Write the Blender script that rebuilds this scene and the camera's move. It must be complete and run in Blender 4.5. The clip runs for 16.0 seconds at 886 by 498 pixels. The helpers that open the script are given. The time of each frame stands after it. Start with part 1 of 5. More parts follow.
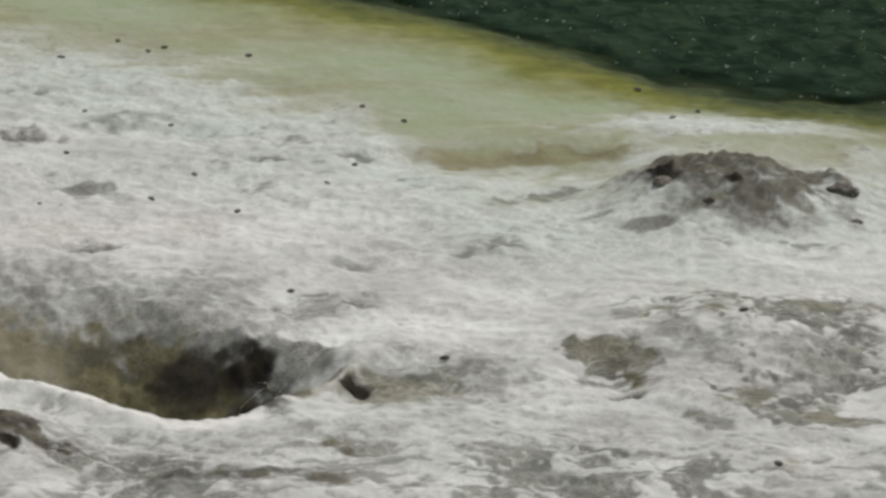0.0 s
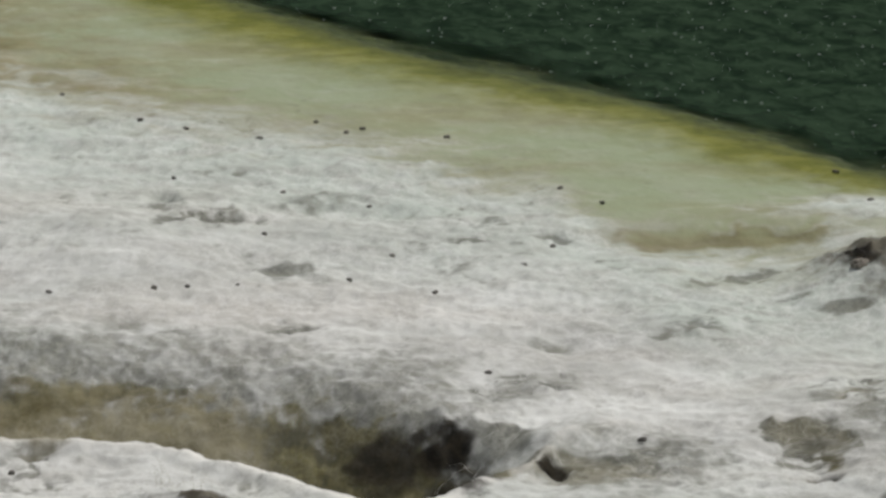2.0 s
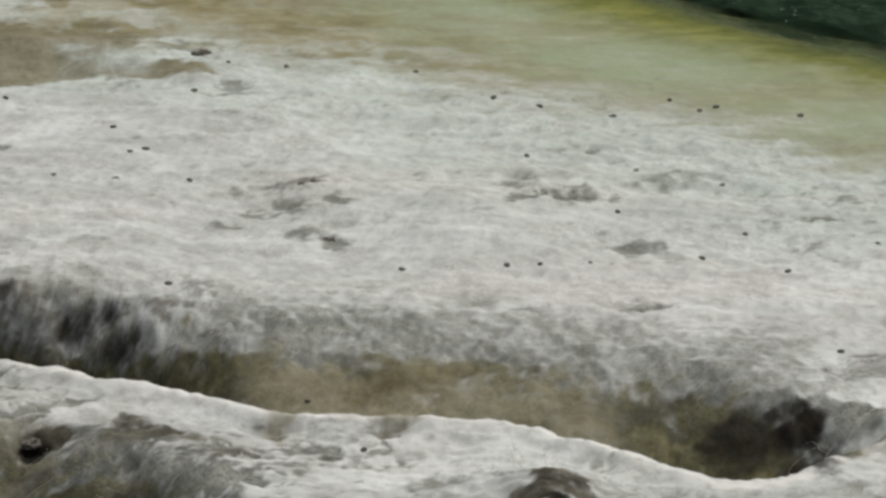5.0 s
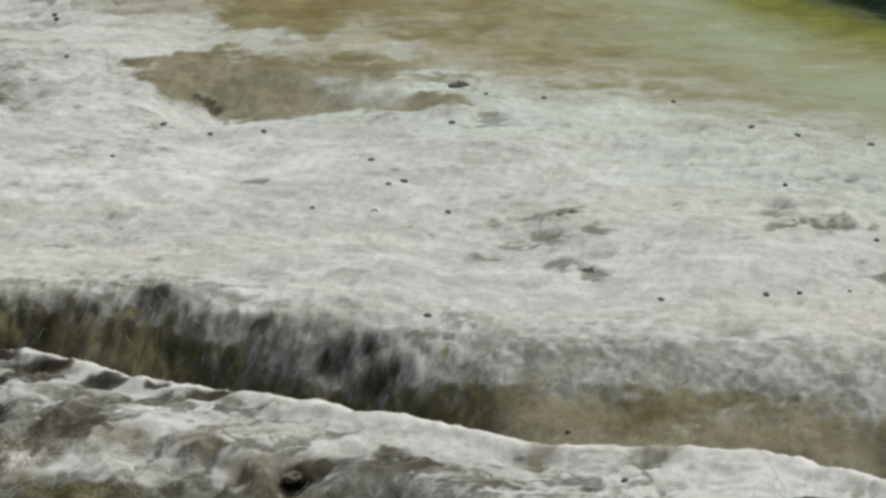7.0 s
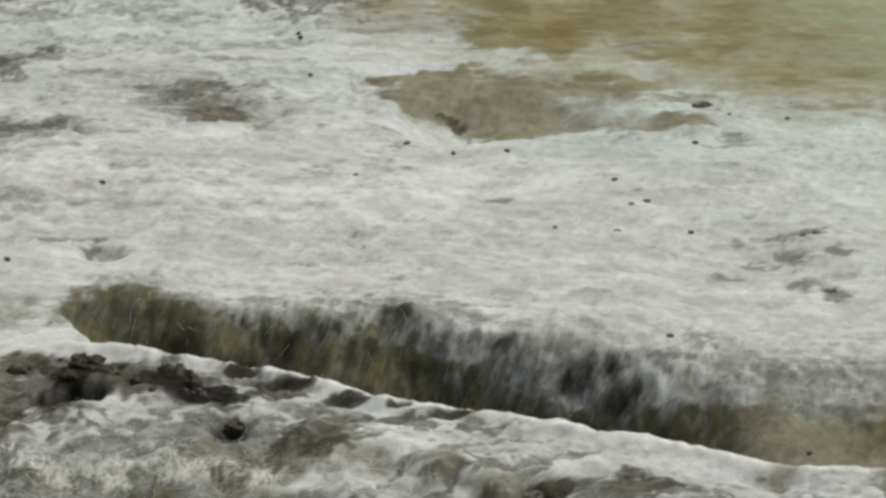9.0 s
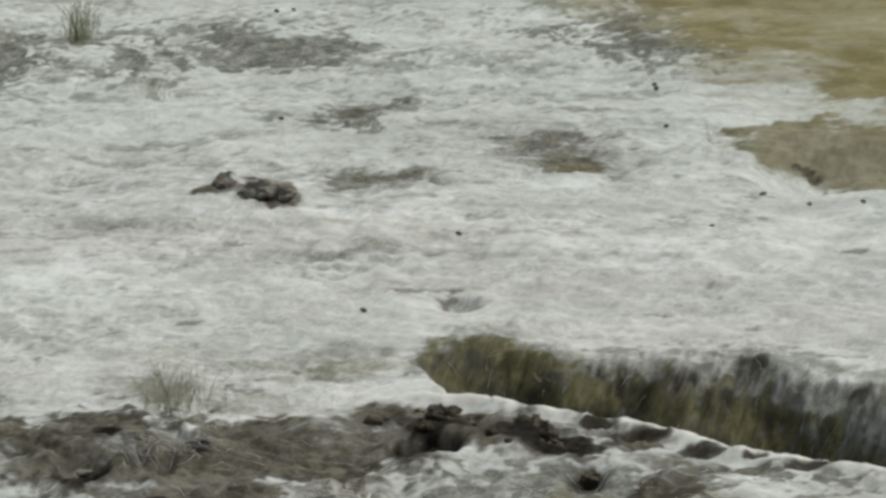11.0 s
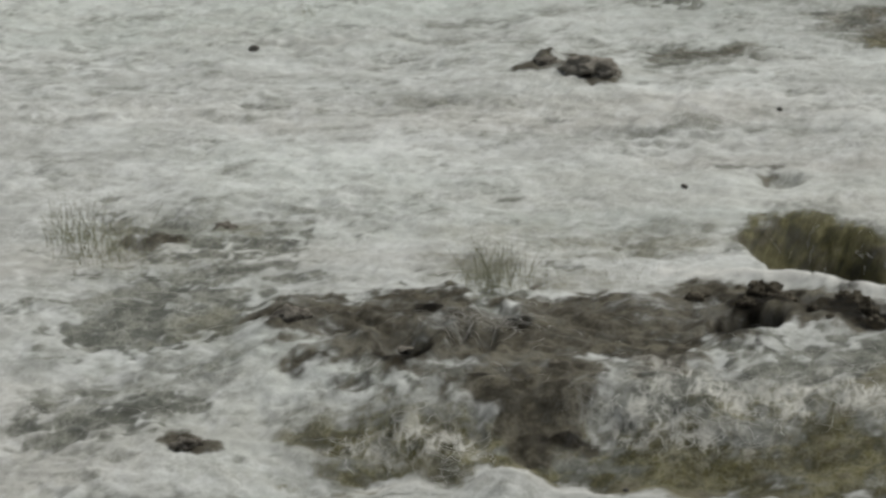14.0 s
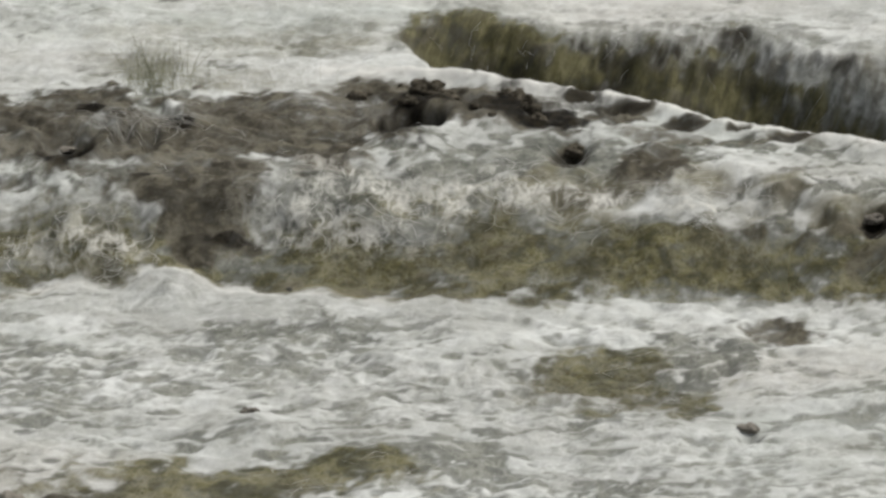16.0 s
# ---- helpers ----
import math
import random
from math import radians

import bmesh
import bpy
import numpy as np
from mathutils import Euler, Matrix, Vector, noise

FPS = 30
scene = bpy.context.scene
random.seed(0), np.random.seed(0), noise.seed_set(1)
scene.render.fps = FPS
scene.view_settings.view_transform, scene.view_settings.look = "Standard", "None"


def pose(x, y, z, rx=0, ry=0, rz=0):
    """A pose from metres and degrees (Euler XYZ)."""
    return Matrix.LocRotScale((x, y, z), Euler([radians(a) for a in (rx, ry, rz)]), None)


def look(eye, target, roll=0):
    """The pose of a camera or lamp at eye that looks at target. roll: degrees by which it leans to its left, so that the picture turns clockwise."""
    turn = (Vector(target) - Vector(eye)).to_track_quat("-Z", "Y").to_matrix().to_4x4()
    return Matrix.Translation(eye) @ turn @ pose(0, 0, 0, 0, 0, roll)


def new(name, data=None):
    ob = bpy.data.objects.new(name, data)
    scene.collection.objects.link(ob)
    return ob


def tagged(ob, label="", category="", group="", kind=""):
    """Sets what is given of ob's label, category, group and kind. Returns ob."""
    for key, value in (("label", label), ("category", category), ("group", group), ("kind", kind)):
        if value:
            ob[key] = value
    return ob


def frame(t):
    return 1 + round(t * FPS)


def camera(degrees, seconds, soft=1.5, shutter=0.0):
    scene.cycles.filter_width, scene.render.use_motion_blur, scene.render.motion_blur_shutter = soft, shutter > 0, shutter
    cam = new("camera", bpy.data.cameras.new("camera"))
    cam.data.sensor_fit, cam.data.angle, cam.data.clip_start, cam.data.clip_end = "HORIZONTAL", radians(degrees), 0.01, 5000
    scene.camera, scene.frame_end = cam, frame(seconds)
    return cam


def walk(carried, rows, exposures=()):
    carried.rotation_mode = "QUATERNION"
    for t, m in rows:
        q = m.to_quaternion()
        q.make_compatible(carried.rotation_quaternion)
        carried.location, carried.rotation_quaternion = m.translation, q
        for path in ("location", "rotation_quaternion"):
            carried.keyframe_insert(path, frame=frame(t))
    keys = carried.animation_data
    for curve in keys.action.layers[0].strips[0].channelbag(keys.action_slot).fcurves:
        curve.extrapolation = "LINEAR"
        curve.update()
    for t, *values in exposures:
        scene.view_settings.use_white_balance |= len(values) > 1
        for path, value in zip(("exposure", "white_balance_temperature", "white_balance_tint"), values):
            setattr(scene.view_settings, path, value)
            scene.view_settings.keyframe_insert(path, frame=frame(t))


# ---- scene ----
# ---------------------------------------------------------------- camera
EYE_H = 0.73
cam = camera(6.0, 16.0, soft=3.1)
walk(cam, [
    (0.0, pose(0.0, 0.0, EYE_H, 79.659, -0.958, -6.151)),
    (0.5, pose(0.0, 0.0, EYE_H, 79.667, -0.816, -6.153)),
    (1.0, pose(0.0, 0.0, EYE_H, 79.876, -0.659, -5.729)),
    (1.5, pose(0.0, 0.0, EYE_H, 80.030, -0.658, -5.240)),
    (2.0, pose(0.0, 0.0, EYE_H, 80.191, -0.842, -4.810)),
    (2.5, pose(0.0, 0.0, EYE_H, 80.225, -1.014, -4.555)),
    (3.0, pose(0.0, 0.0, EYE_H, 80.022, -0.838, -4.295)),
    (3.5, pose(0.0, 0.0, EYE_H, 80.079, -0.654, -3.830)),
    (4.0, pose(0.0, 0.0, EYE_H, 80.177, -0.559, -3.289)),
    (4.5, pose(0.0, 0.0, EYE_H, 80.039, -0.746, -2.862)),
    (4.7, pose(0.0, 0.0, EYE_H, 80.008, -0.717, -2.690)),
    (6.8, pose(0.0, 0.0, EYE_H, 80.182, -0.022, -0.873)),
    (7.0, pose(0.0, 0.0, EYE_H, 80.213, 0.115, -0.768)),
    (7.5, pose(0.0, 0.0, EYE_H, 80.313, 0.000, -0.216)),
    (8.0, pose(0.0, 0.0, EYE_H, 80.304, -0.249, 0.254)),
    (8.2, pose(0.0, 0.0, EYE_H, 80.256, -0.235, 0.390)),
    (10.3, pose(0.0, 0.0, EYE_H, 80.565, 0.523, 2.050)),
    (10.5, pose(0.0, 0.0, EYE_H, 80.570, 0.410, 2.388)),
    (11.0, pose(0.0, 0.0, EYE_H, 80.709, 0.573, 3.271)),
    (11.5, pose(0.0, 0.0, EYE_H, 80.879, 0.492, 3.942)),
    (12.0, pose(0.0, 0.0, EYE_H, 80.882, 0.288, 4.180)),
    (12.5, pose(0.0, 0.0, EYE_H, 80.544, 0.552, 4.141)),
    (13.0, pose(0.0, 0.0, EYE_H, 80.338, 0.544, 4.328)),
    (13.5, pose(0.0, 0.0, EYE_H, 80.229, 0.763, 4.908)),
    (14.0, pose(0.0, 0.0, EYE_H, 79.902, 1.084, 5.390)),
    (14.5, pose(0.0, 0.0, EYE_H, 79.294, 0.837, 5.083)),
    (15.0, pose(0.0, 0.0, EYE_H, 78.629, 0.915, 4.233)),
    (15.5, pose(0.0, 0.0, EYE_H, 78.411, 0.910, 3.781)),
    (16.0, pose(0.0, 0.0, EYE_H, 78.500, 0.954, 3.087)),
], exposures=[(0.0, -0.05, 6500, 11), (3.0, -0.10, 6500, 11), (7.0, -0.02, 6500, 8), (10.5, -0.04, 6420, 6), (12.0, -0.27, 6380, 6), (14.0, -0.33, 6440, 7), (14.7, -0.17, 6480, 8), (15.0, -0.04, 6490, 8), (15.4, 0.06, 6500, 9), (16.0, 0.10, 6500, 9)])

# ---------------------------------------------------------------- world and light
SUN_ELEV, SUN_AZ = radians(52), radians(35)      # high sun behind thin cloud, beyond the shore
world = bpy.data.worlds.new("overcast_sky")
scene.world = world
world.use_nodes = True
wn = world.node_tree.nodes
sky = wn.new("ShaderNodeTexSky")
sky.sky_type = "NISHITA"
sky.sun_disc = False
sky.sun_elevation, sky.sun_rotation = SUN_ELEV, SUN_AZ
sky.air_density, sky.dust_density, sky.ozone_density = 1.0, 4.0, 1.0
wn["Background"].inputs["Strength"].default_value = 0.078
cloud = wn.new("ShaderNodeHueSaturation")        # thin cloud takes most of the blue out of the sky
cloud.inputs["Saturation"].default_value = 0.3
world.node_tree.links.new(sky.outputs[0], cloud.inputs["Color"])
world.node_tree.links.new(cloud.outputs[0], wn["Background"].inputs["Color"])

sun = new("sun", bpy.data.lights.new("sun", "SUN"))
sun.data.energy, sun.data.angle, sun.data.color = 2.1, radians(10), (1.0, 0.96, 0.9)
sun.matrix_world = look((math.sin(SUN_AZ) * math.cos(SUN_ELEV) * 50, math.cos(SUN_AZ) * math.cos(SUN_ELEV) * 50, math.sin(SUN_ELEV) * 50), (0, 4, 0))


# ---------------------------------------------------------------- noise and shape arithmetic
def lattice(ix, iy, seed):
    n = (ix.astype(np.int64) * 374761393 + iy.astype(np.int64) * 668265263 + seed * 974634777) & 0xFFFFFFFF
    n = ((n ^ (n >> 13)) * 1274126177) & 0xFFFFFFFF
    return ((n ^ (n >> 16)) & 0xFFFF) / 65535.0


def vnoise(x, y, seed=0):
    """Smooth value noise, -1 to 1; each seed lies at an angle of its own."""
    c, n = math.cos(0.5 + 1.3 * seed), math.sin(0.5 + 1.3 * seed)
    x, y = c * x - n * y, n * x + c * y
    ix, iy = np.floor(x), np.floor(y)
    fx, fy = x - ix, y - iy
    fx, fy = fx * fx * fx * (fx * (fx * 6 - 15) + 10), fy * fy * fy * (fy * (fy * 6 - 15) + 10)
    a = lattice(ix, iy, seed) * (1 - fx) + lattice(ix + 1, iy, seed) * fx
    b = lattice(ix, iy + 1, seed) * (1 - fx) + lattice(ix + 1, iy + 1, seed) * fx
    return 2 * (a * (1 - fy) + b * fy) - 1


def fbm(x, y, octaves=4, seed=0, gain=0.5):
    total, amp = 0.0, 1.0
    for k in range(octaves):
        total = total + amp * vnoise(x * 2.03 ** k + 17.3 * k, y * 2.03 ** k - 9.1 * k, seed + k)
        amp *= gain
    return total


def ridged(x, y, octaves=3, seed=0):
    total, amp = 0.0, 1.0
    for k in range(octaves):
        total = total + amp * (1 - np.abs(vnoise(x * 2.1 ** k + 5.7 * k, y * 2.1 ** k + 3.3 * k, seed + k)) * 2)
        amp *= 0.5
    return total


def smooth(a, b, v):
    t = np.clip((v - a) / (b - a), 0, 1)
    return t * t * (3 - 2 * t)


def oval(x, y, spot, power=2.0):
    """1 in the middle of an oval (x, y, half-width, half-depth), falling to 0 outside it."""
    cx, cy, rx, ry = spot[:4]
    out = np.zeros(np.shape(x))
    here = (np.abs(x - cx) < 2.6 * rx) & (np.abs(y - cy) < 2.6 * ry)
    d = ((x[here] - cx) / rx) ** 2 + ((y[here] - cy) / ry) ** 2
    out[here] = np.exp(-d ** (power / 2))
    return out


def line(points, soft=0.012):
    """A curve through points (x, value), its corners rounded over about soft metres."""
    points = sorted(points)
    px, py = [p[0] for p in points], [p[1] for p in points]
    t = np.arange(-1.6, 1.6, 0.002)
    k = np.exp(-(np.arange(-30, 31) * 0.002 / soft) ** 2)
    v = np.convolve(np.pad(np.interp(t, px, py), 30, mode="edge"), k / k.sum(), "valid")
    return lambda x: np.interp(x, t, v)


# ---------------------------------------------------------------- plan of the shore, in metres
# the channel: the lip of its near bank, and of its far bank
near_lip = line([(-0.3121, 4.0425), (-0.2866, 4.0314), (-0.2473, 4.0185), (-0.2163, 4.0014), (-0.1874, 3.9649), (-0.1544, 3.9467), (-0.1268, 3.9228), (-0.0882, 3.8677),
                 (-0.0485, 3.8419), (-0.0092, 3.8081), (0.0571, 3.7491), (0.0363, 3.7678), (0.0864, 3.7116), (0.1491, 3.6983), (0.1865, 3.6885), (0.2104, 3.6644),
                 (0.2332, 3.6330), (0.2560, 3.6020), (0.2740, 3.5660), (0.2900, 3.5600), (0.3050, 3.5710), (0.3180, 3.5920), (0.3256, 3.6070), (0.3376, 3.6320), (0.3490, 3.6445), (0.3652, 3.6500)])
far_lip = line([(-0.2720, 4.1150), (-0.2616, 4.1340), (-0.2523, 4.1670), (-0.2330, 4.1770), (-0.2145, 4.1840), (-0.1944, 4.1410), (-0.1783, 4.1353), (-0.1274, 4.1248), (-0.0829, 4.1419), (-0.0624, 4.0888),
                (-0.0345, 4.0601), (0.0041, 4.0379), (0.0249, 4.0092), (0.0549, 4.0088), (0.0924, 3.9811), (0.1459, 3.9654), (0.1990, 3.9470), (0.2501, 3.9053),
                (0.2669, 3.8758), (0.2884, 3.8442), (0.3070, 3.8132), (0.3253, 3.7825), (0.3394, 3.7659), (0.3529, 3.7441), (0.3658, 3.7172), (0.3830, 3.6853)])
channel_depth = line([(-0.2654, 0.0), (-0.2487, 0.03), (-0.2041, 0.05), (0.0174, 0.06), (0.0531, 0.042), (0.0894, 0.032),
                      (0.1901, 0.032), (0.2379, 0.036), (0.2592, 0.045), (0.2916, 0.056), (0.3116, 0.050), (0.3266, 0.038), (0.3378, 0.022), (0.3480, 0.010), (0.3580, 0.003), (0.3680, 0.0)])
bank_share = line([(-0.2598, 0.5), (0.0174, 0.35), (0.0531, 0.5), (0.0894, 0.72), (0.2155, 0.74), (0.2467, 0.74), (0.2916, 0.68), (0.3216, 0.62), (0.3479, 0.4)])
# its west end: how far across the pale slope reaches
west_end = line([(-0.2720, 1.4), (-0.2616, 1.05), (-0.2540, 0.80), (-0.2460, 0.55), (-0.2360, 0.30), (-0.2250, 0.05), (-0.2100, -0.4)], 0.004)
# where the water, the wet olive edge and the coloured mat begin
water_line = line([(-1.6, 13.0), (-0.5, 8.6), (0.1790, 5.5242), (0.3000, 5.1007), (0.3476, 4.9871), (0.4043, 4.8516), (0.4764, 4.7441), (0.4999, 4.7162), (0.5337, 4.6439), (0.5611, 4.5796), (0.5923, 4.5285), (0.6055, 4.4633), (0.6376, 4.4071), (0.7160, 4.3482)])
olive_line = line([(-1.6, 12.9), (-0.5, 8.5), (0.1418, 5.5234), (0.2526, 5.1196), (0.2893, 5.0334), (0.3429, 4.9182), (0.4017, 4.8187), (0.4533, 4.7690), (0.4902, 4.6850), (0.5303, 4.6136), (0.5498, 4.5638), (0.5474, 4.4523), (0.5858, 4.4296), (0.6275, 4.3998), (0.6679, 4.3648), (0.7126, 4.3267)])
mat_line = line([(-0.3408, 5.7658), (-0.2510, 5.5025), (-0.1711, 5.3275), (-0.1284, 5.0934), (-0.0765, 5.0751), (-0.0451, 5.0078), (-0.0085, 4.9261), (0.0577, 4.8968), (0.0897, 4.8315),
                 (0.1675, 4.7210), (0.2384, 4.6384), (0.2919, 4.5863), (0.3495, 4.5218), (0.4039, 4.4404), (0.4436, 4.3754), (0.4522, 4.2554), (0.4693, 4.1976), (0.5425, 4.1834), (0.5921, 4.2506), (0.6947, 4.2154)])
# the step down to the lower terrace in front
step_top = line([(-0.5582, 3.9900), (-0.4756, 3.8709), (-0.4280, 3.8000), (-0.3841, 3.7518), (-0.3308, 3.7310), (-0.2805, 3.7435), (-0.2331, 3.8078), (-0.1811, 3.8069), (-0.1283, 3.7787), (-0.0589, 3.7401), (-0.0140, 3.7150), (0.0500, 3.6200), (0.1101, 3.4200)])
step_foot = line([(-0.4885, 3.4643), (-0.4391, 3.5552), (-0.3871, 3.6480), (-0.3382, 3.6623), (-0.2859, 3.6372), (-0.2295, 3.6125), (-0.1725, 3.6096), (-0.0570, 3.6030), (-0.0140, 3.6020), (0.0500, 3.5200), (0.1078, 3.3200)])
# how far up the far bank the olive mat reaches
olive_top = line([(-0.2598, 1.05), (-0.2041, 1.02), (-0.185, 0.93), (-0.150, 0.86), (-0.090, 0.88), (-0.050, 0.82), (0.0, 0.82), (0.030, 0.78), (0.0789, 0.70), (0.1148, 0.68),
                  (0.1901, 0.66), (0.2379, 0.68), (0.2592, 0.74), (0.2791, 0.80), (0.3091, 0.82), (0.3266, 0.66), (0.3400, 0.50), (0.3600, 0.42)])
# a fold of the film that ends the channel
fold_line = line([(0.3290, 3.5990), (0.3400, 3.6120), (0.3515, 3.6290), (0.3612, 3.6590), (0.3760, 3.6990), (0.3950, 3.7180), (0.4190, 3.7350), (0.4458, 3.7440), (0.4739, 3.7480)], 0.006)
FOLD_FROM, FOLD_TO = 0.3343, 0.4435
LOWER = -0.03
WATER_Z = -0.004

# ovals: x, y, half-width, half-depth, height
MOUNDS = [
    (0.5861, 4.0914, 0.0365, 0.0958, 0.0165), (0.6172, 4.0814, 0.0308, 0.0716, 0.010), (0.5545, 4.0824, 0.0230, 0.0635, 0.005), (0.6560, 4.1130, 0.0119, 0.0420, 0.009),
    (0.6027, 4.2852, 0.0968, 0.0524, 0.006), (0.2013, 3.5238, 0.0265, 0.0593, 0.007), (0.2067, 3.5159, 0.0216, 0.0590, 0.006),
    (-0.2328, 3.8612, 0.0158, 0.0566, 0.016), (-0.1962, 3.8915, 0.0199, 0.0503, 0.010), (-0.3879, 3.8390, 0.0525, 0.0984, 0.012), (-0.4550, 3.8951, 0.0160, 0.0651, 0.007),
    (-0.3713, 4.6257, 0.0188, 0.0322, 0.007), (-0.3969, 4.6757, 0.0079, 0.0247, 0.006), (0.1229, 4.3153, 0.0205, 0.0421, 0.004),
    (0.1986, 4.2397, 0.0461, 0.1018, 0.008), (0.4656, 3.9631, 0.0244, 0.0449, 0.005), (0.5519, 3.7615, 0.0673, 0.0951, 0.010),
]
MOUNDS_NEAR = [(-0.3301, 3.6560, 0.0175, 0.0369, 0.010), (-0.2722, 3.3606, 0.0185, 0.0314, 0.007)]
PITS = [
    (0.3675, 3.6550, 0.0062, 0.0120, 0.005), (0.4853, 3.6264, 0.0060, 0.0114, 0.010),
    
    (-0.0191, 3.6773, 0.0074, 0.0120, 0.005), (-0.0587, 3.8294, 0.0115, 0.0111, 0.003), (-0.1079, 3.8651, 0.0121, 0.0113, 0.003), (-0.1355, 3.9041, 0.0122, 0.0130, 0.003), (-0.0826, 3.8479, 0.0052, 0.0084, 0.004), (-0.1592, 3.9320, 0.0080, 0.0103, 0.004),
    (-0.2365, 3.8670, 0.0135, 0.0284, 0.050), (-0.1592, 3.8003, 0.0078, 0.0274, 0.010),
]
PITS_FAR = [
    (0.0113, 4.0053, 0.0123, 0.0075, 0.006), (-0.0092, 3.9743, 0.0095, 0.0058, 0.004),
    (0.4824, 3.6765, 0.0177, 0.0467, 0.006),
    (-0.0731, 4.7488, 0.0257, 0.0718, 0.012), (-0.0249, 4.7376, 0.0513, 0.0631, 0.009), (0.0197, 4.6748, 0.0380, 0.0287, 0.005), (0.3167, 4.3122, 0.0440, 0.0246, 0.004), (0.5014, 4.2259, 0.0577, 0.0407, 0.005),
    (-0.3345, 4.4278, 0.0451, 0.0185, 0.004), (-0.2455, 4.2932, 0.0105, 0.0209, 0.006), (0.0857, 3.6817, 0.0125, 0.0116, 0.006), (0.1419, 3.6736, 0.0125, 0.0103, 0.005), (0.2300, 4.3483, 0.0077, 0.0125, 0.005), (0.2535, 4.2926, 0.0146, 0.0139, 0.005),
]
PITS_WEST = [
    (-0.3910, 3.8041, 0.0117, 0.0248, 0.014), (-0.3535, 3.8821, 0.0074, 0.0172, 0.010), (-0.3662, 3.8183, 0.0037, 0.0250, 0.008), (-0.3523, 3.8088, 0.0036, 0.0221, 0.008), (-0.4195, 3.8385, 0.0131, 0.0169, 0.008),
    (-0.3326, 3.2200, 0.0378, 0.0135, 0.008), (-0.2351, 3.6256, 0.0174, 0.0419, 0.003), (-0.1519, 3.5297, 0.0133, 0.0206, 0.004), (-0.0689, 3.3525, 0.0046, 0.0104, 0.006),
]
# bare dark soil
SOIL_FAR = [
    (0.1982, 3.4942, 0.0227, 0.0249), (0.2051, 3.4956, 0.0179, 0.0337),
    (-0.2353, 3.8970, 0.0186, 0.0928), (-0.1892, 3.8666, 0.0210, 0.0381), (-0.2214, 3.9371, 0.0400, 0.0382), (-0.1439, 3.9019, 0.0160, 0.0155), (-0.2668, 3.9558, 0.0162, 0.0210), (-0.3700, 4.6395, 0.0207, 0.0497), (-0.3953, 4.6478, 0.0082, 0.0318),
    (0.0352, 3.6655, 0.0100, 0.0204), (-0.084, 4.809, 0.0071, 0.0213), (-0.0191, 3.6833, 0.0124, 0.0129), (-0.1242, 3.7633, 0.0179, 0.0193), (-0.1279, 3.7715, 0.0128, 0.0213),
]
SOIL_BANK = [
    (-0.3863, 3.8226, 0.0497, 0.0862), (-0.4380, 3.8783, 0.0291, 0.0635), (-0.3257, 3.8037, 0.0388, 0.0793), (-0.2980, 3.9134, 0.0532, 0.0526), (-0.3748, 3.8024, 0.0596, 0.0657), (-0.2982, 3.8326, 0.0603, 0.0824), (-0.3251, 3.7364, 0.0280, 0.0332), (-0.3123, 3.6856, 0.0151, 0.0170),
    (-0.2652, 3.9018, 0.0691, 0.0605), (-0.4761, 3.6781, 0.0101, 0.0154), (-0.3456, 3.2408, 0.0246, 0.0089), (-0.4546, 3.8961, 0.0132, 0.0627), (-0.5523, 4.1084, 0.0112, 0.0267), (-0.0606, 3.5469, 0.0146, 0.0277),
]
SOIL_RUN = [(-0.2917, 3.881, 0.0293, 0.038), (-0.2616, 3.9119, 0.016, 0.0404), (-0.3055, 3.8256, 0.021, 0.0424), (-0.3239, 3.7417, 0.0153, 0.0304), (-0.3142, 3.6974, 0.0149, 0.012), (-0.3391, 3.7604, 0.0207, 0.0393), (-0.3279, 3.7096, 0.0126, 0.0193)]
SOIL_BAND = [
    (-0.4466, 3.8952, 0.0159, 0.0563), (-0.4065, 3.8124, 0.0286, 0.0589), (-0.3897, 3.8983, 0.0293, 0.0618), (-0.3602, 3.7860, 0.0464, 0.0604), (-0.3197, 3.7947, 0.0336, 0.0700), (-0.2942, 3.9037, 0.0292, 0.0516), (-0.2825, 3.8355, 0.0393, 0.0521), (-0.2104, 3.8719, 0.0396, 0.0422), (-0.2567, 3.9238, 0.0188, 0.0665),
    (-0.2176, 3.8817, 0.0398, 0.0503), (-0.1678, 3.8542, 0.0236, 0.0304), (-0.2703, 3.9285, 0.0241, 0.0241), (-0.3196, 3.7153, 0.0153, 0.0196), (-0.1586, 3.8291, 0.0104, 0.0118), (-0.1233, 3.7853, 0.0129, 0.0264), (-0.3078, 3.6953, 0.0177, 0.0130),
]
SOIL = SOIL_FAR + SOIL_BANK + SOIL_BAND + SOIL_RUN
# film worn to a web over the slope's brown soil; painted shade by the fold
WEB = [
    (-0.2791, 3.7330, 0.0356, 0.0347), (-0.2407, 3.7356, 0.0381, 0.0486), (-0.2134, 3.7358, 0.0331, 0.0383), (-0.2516, 3.6873, 0.0353, 0.0159), (-0.1772, 3.7214, 0.0355, 0.0230), (-0.1447, 3.7321, 0.0280, 0.0200), (-0.3527, 3.8594, 0.0210, 0.0439), (-0.3592, 3.7037, 0.0355, 0.0157), (-0.3774, 3.6820, 0.0328, 0.0160),
    (0.3705, 3.6367, 0.0176, 0.0404), (0.3593, 3.5235, 0.0218, 0.0185), (0.3995, 3.6485, 0.0200, 0.0311), (-0.3118, 4.7191, 0.0352, 0.0288), (-0.3144, 4.6656, 0.0190, 0.0252), (-0.2091, 4.7924, 0.0390, 0.0667), (-0.2269, 4.8310, 0.0262, 0.0569),
]
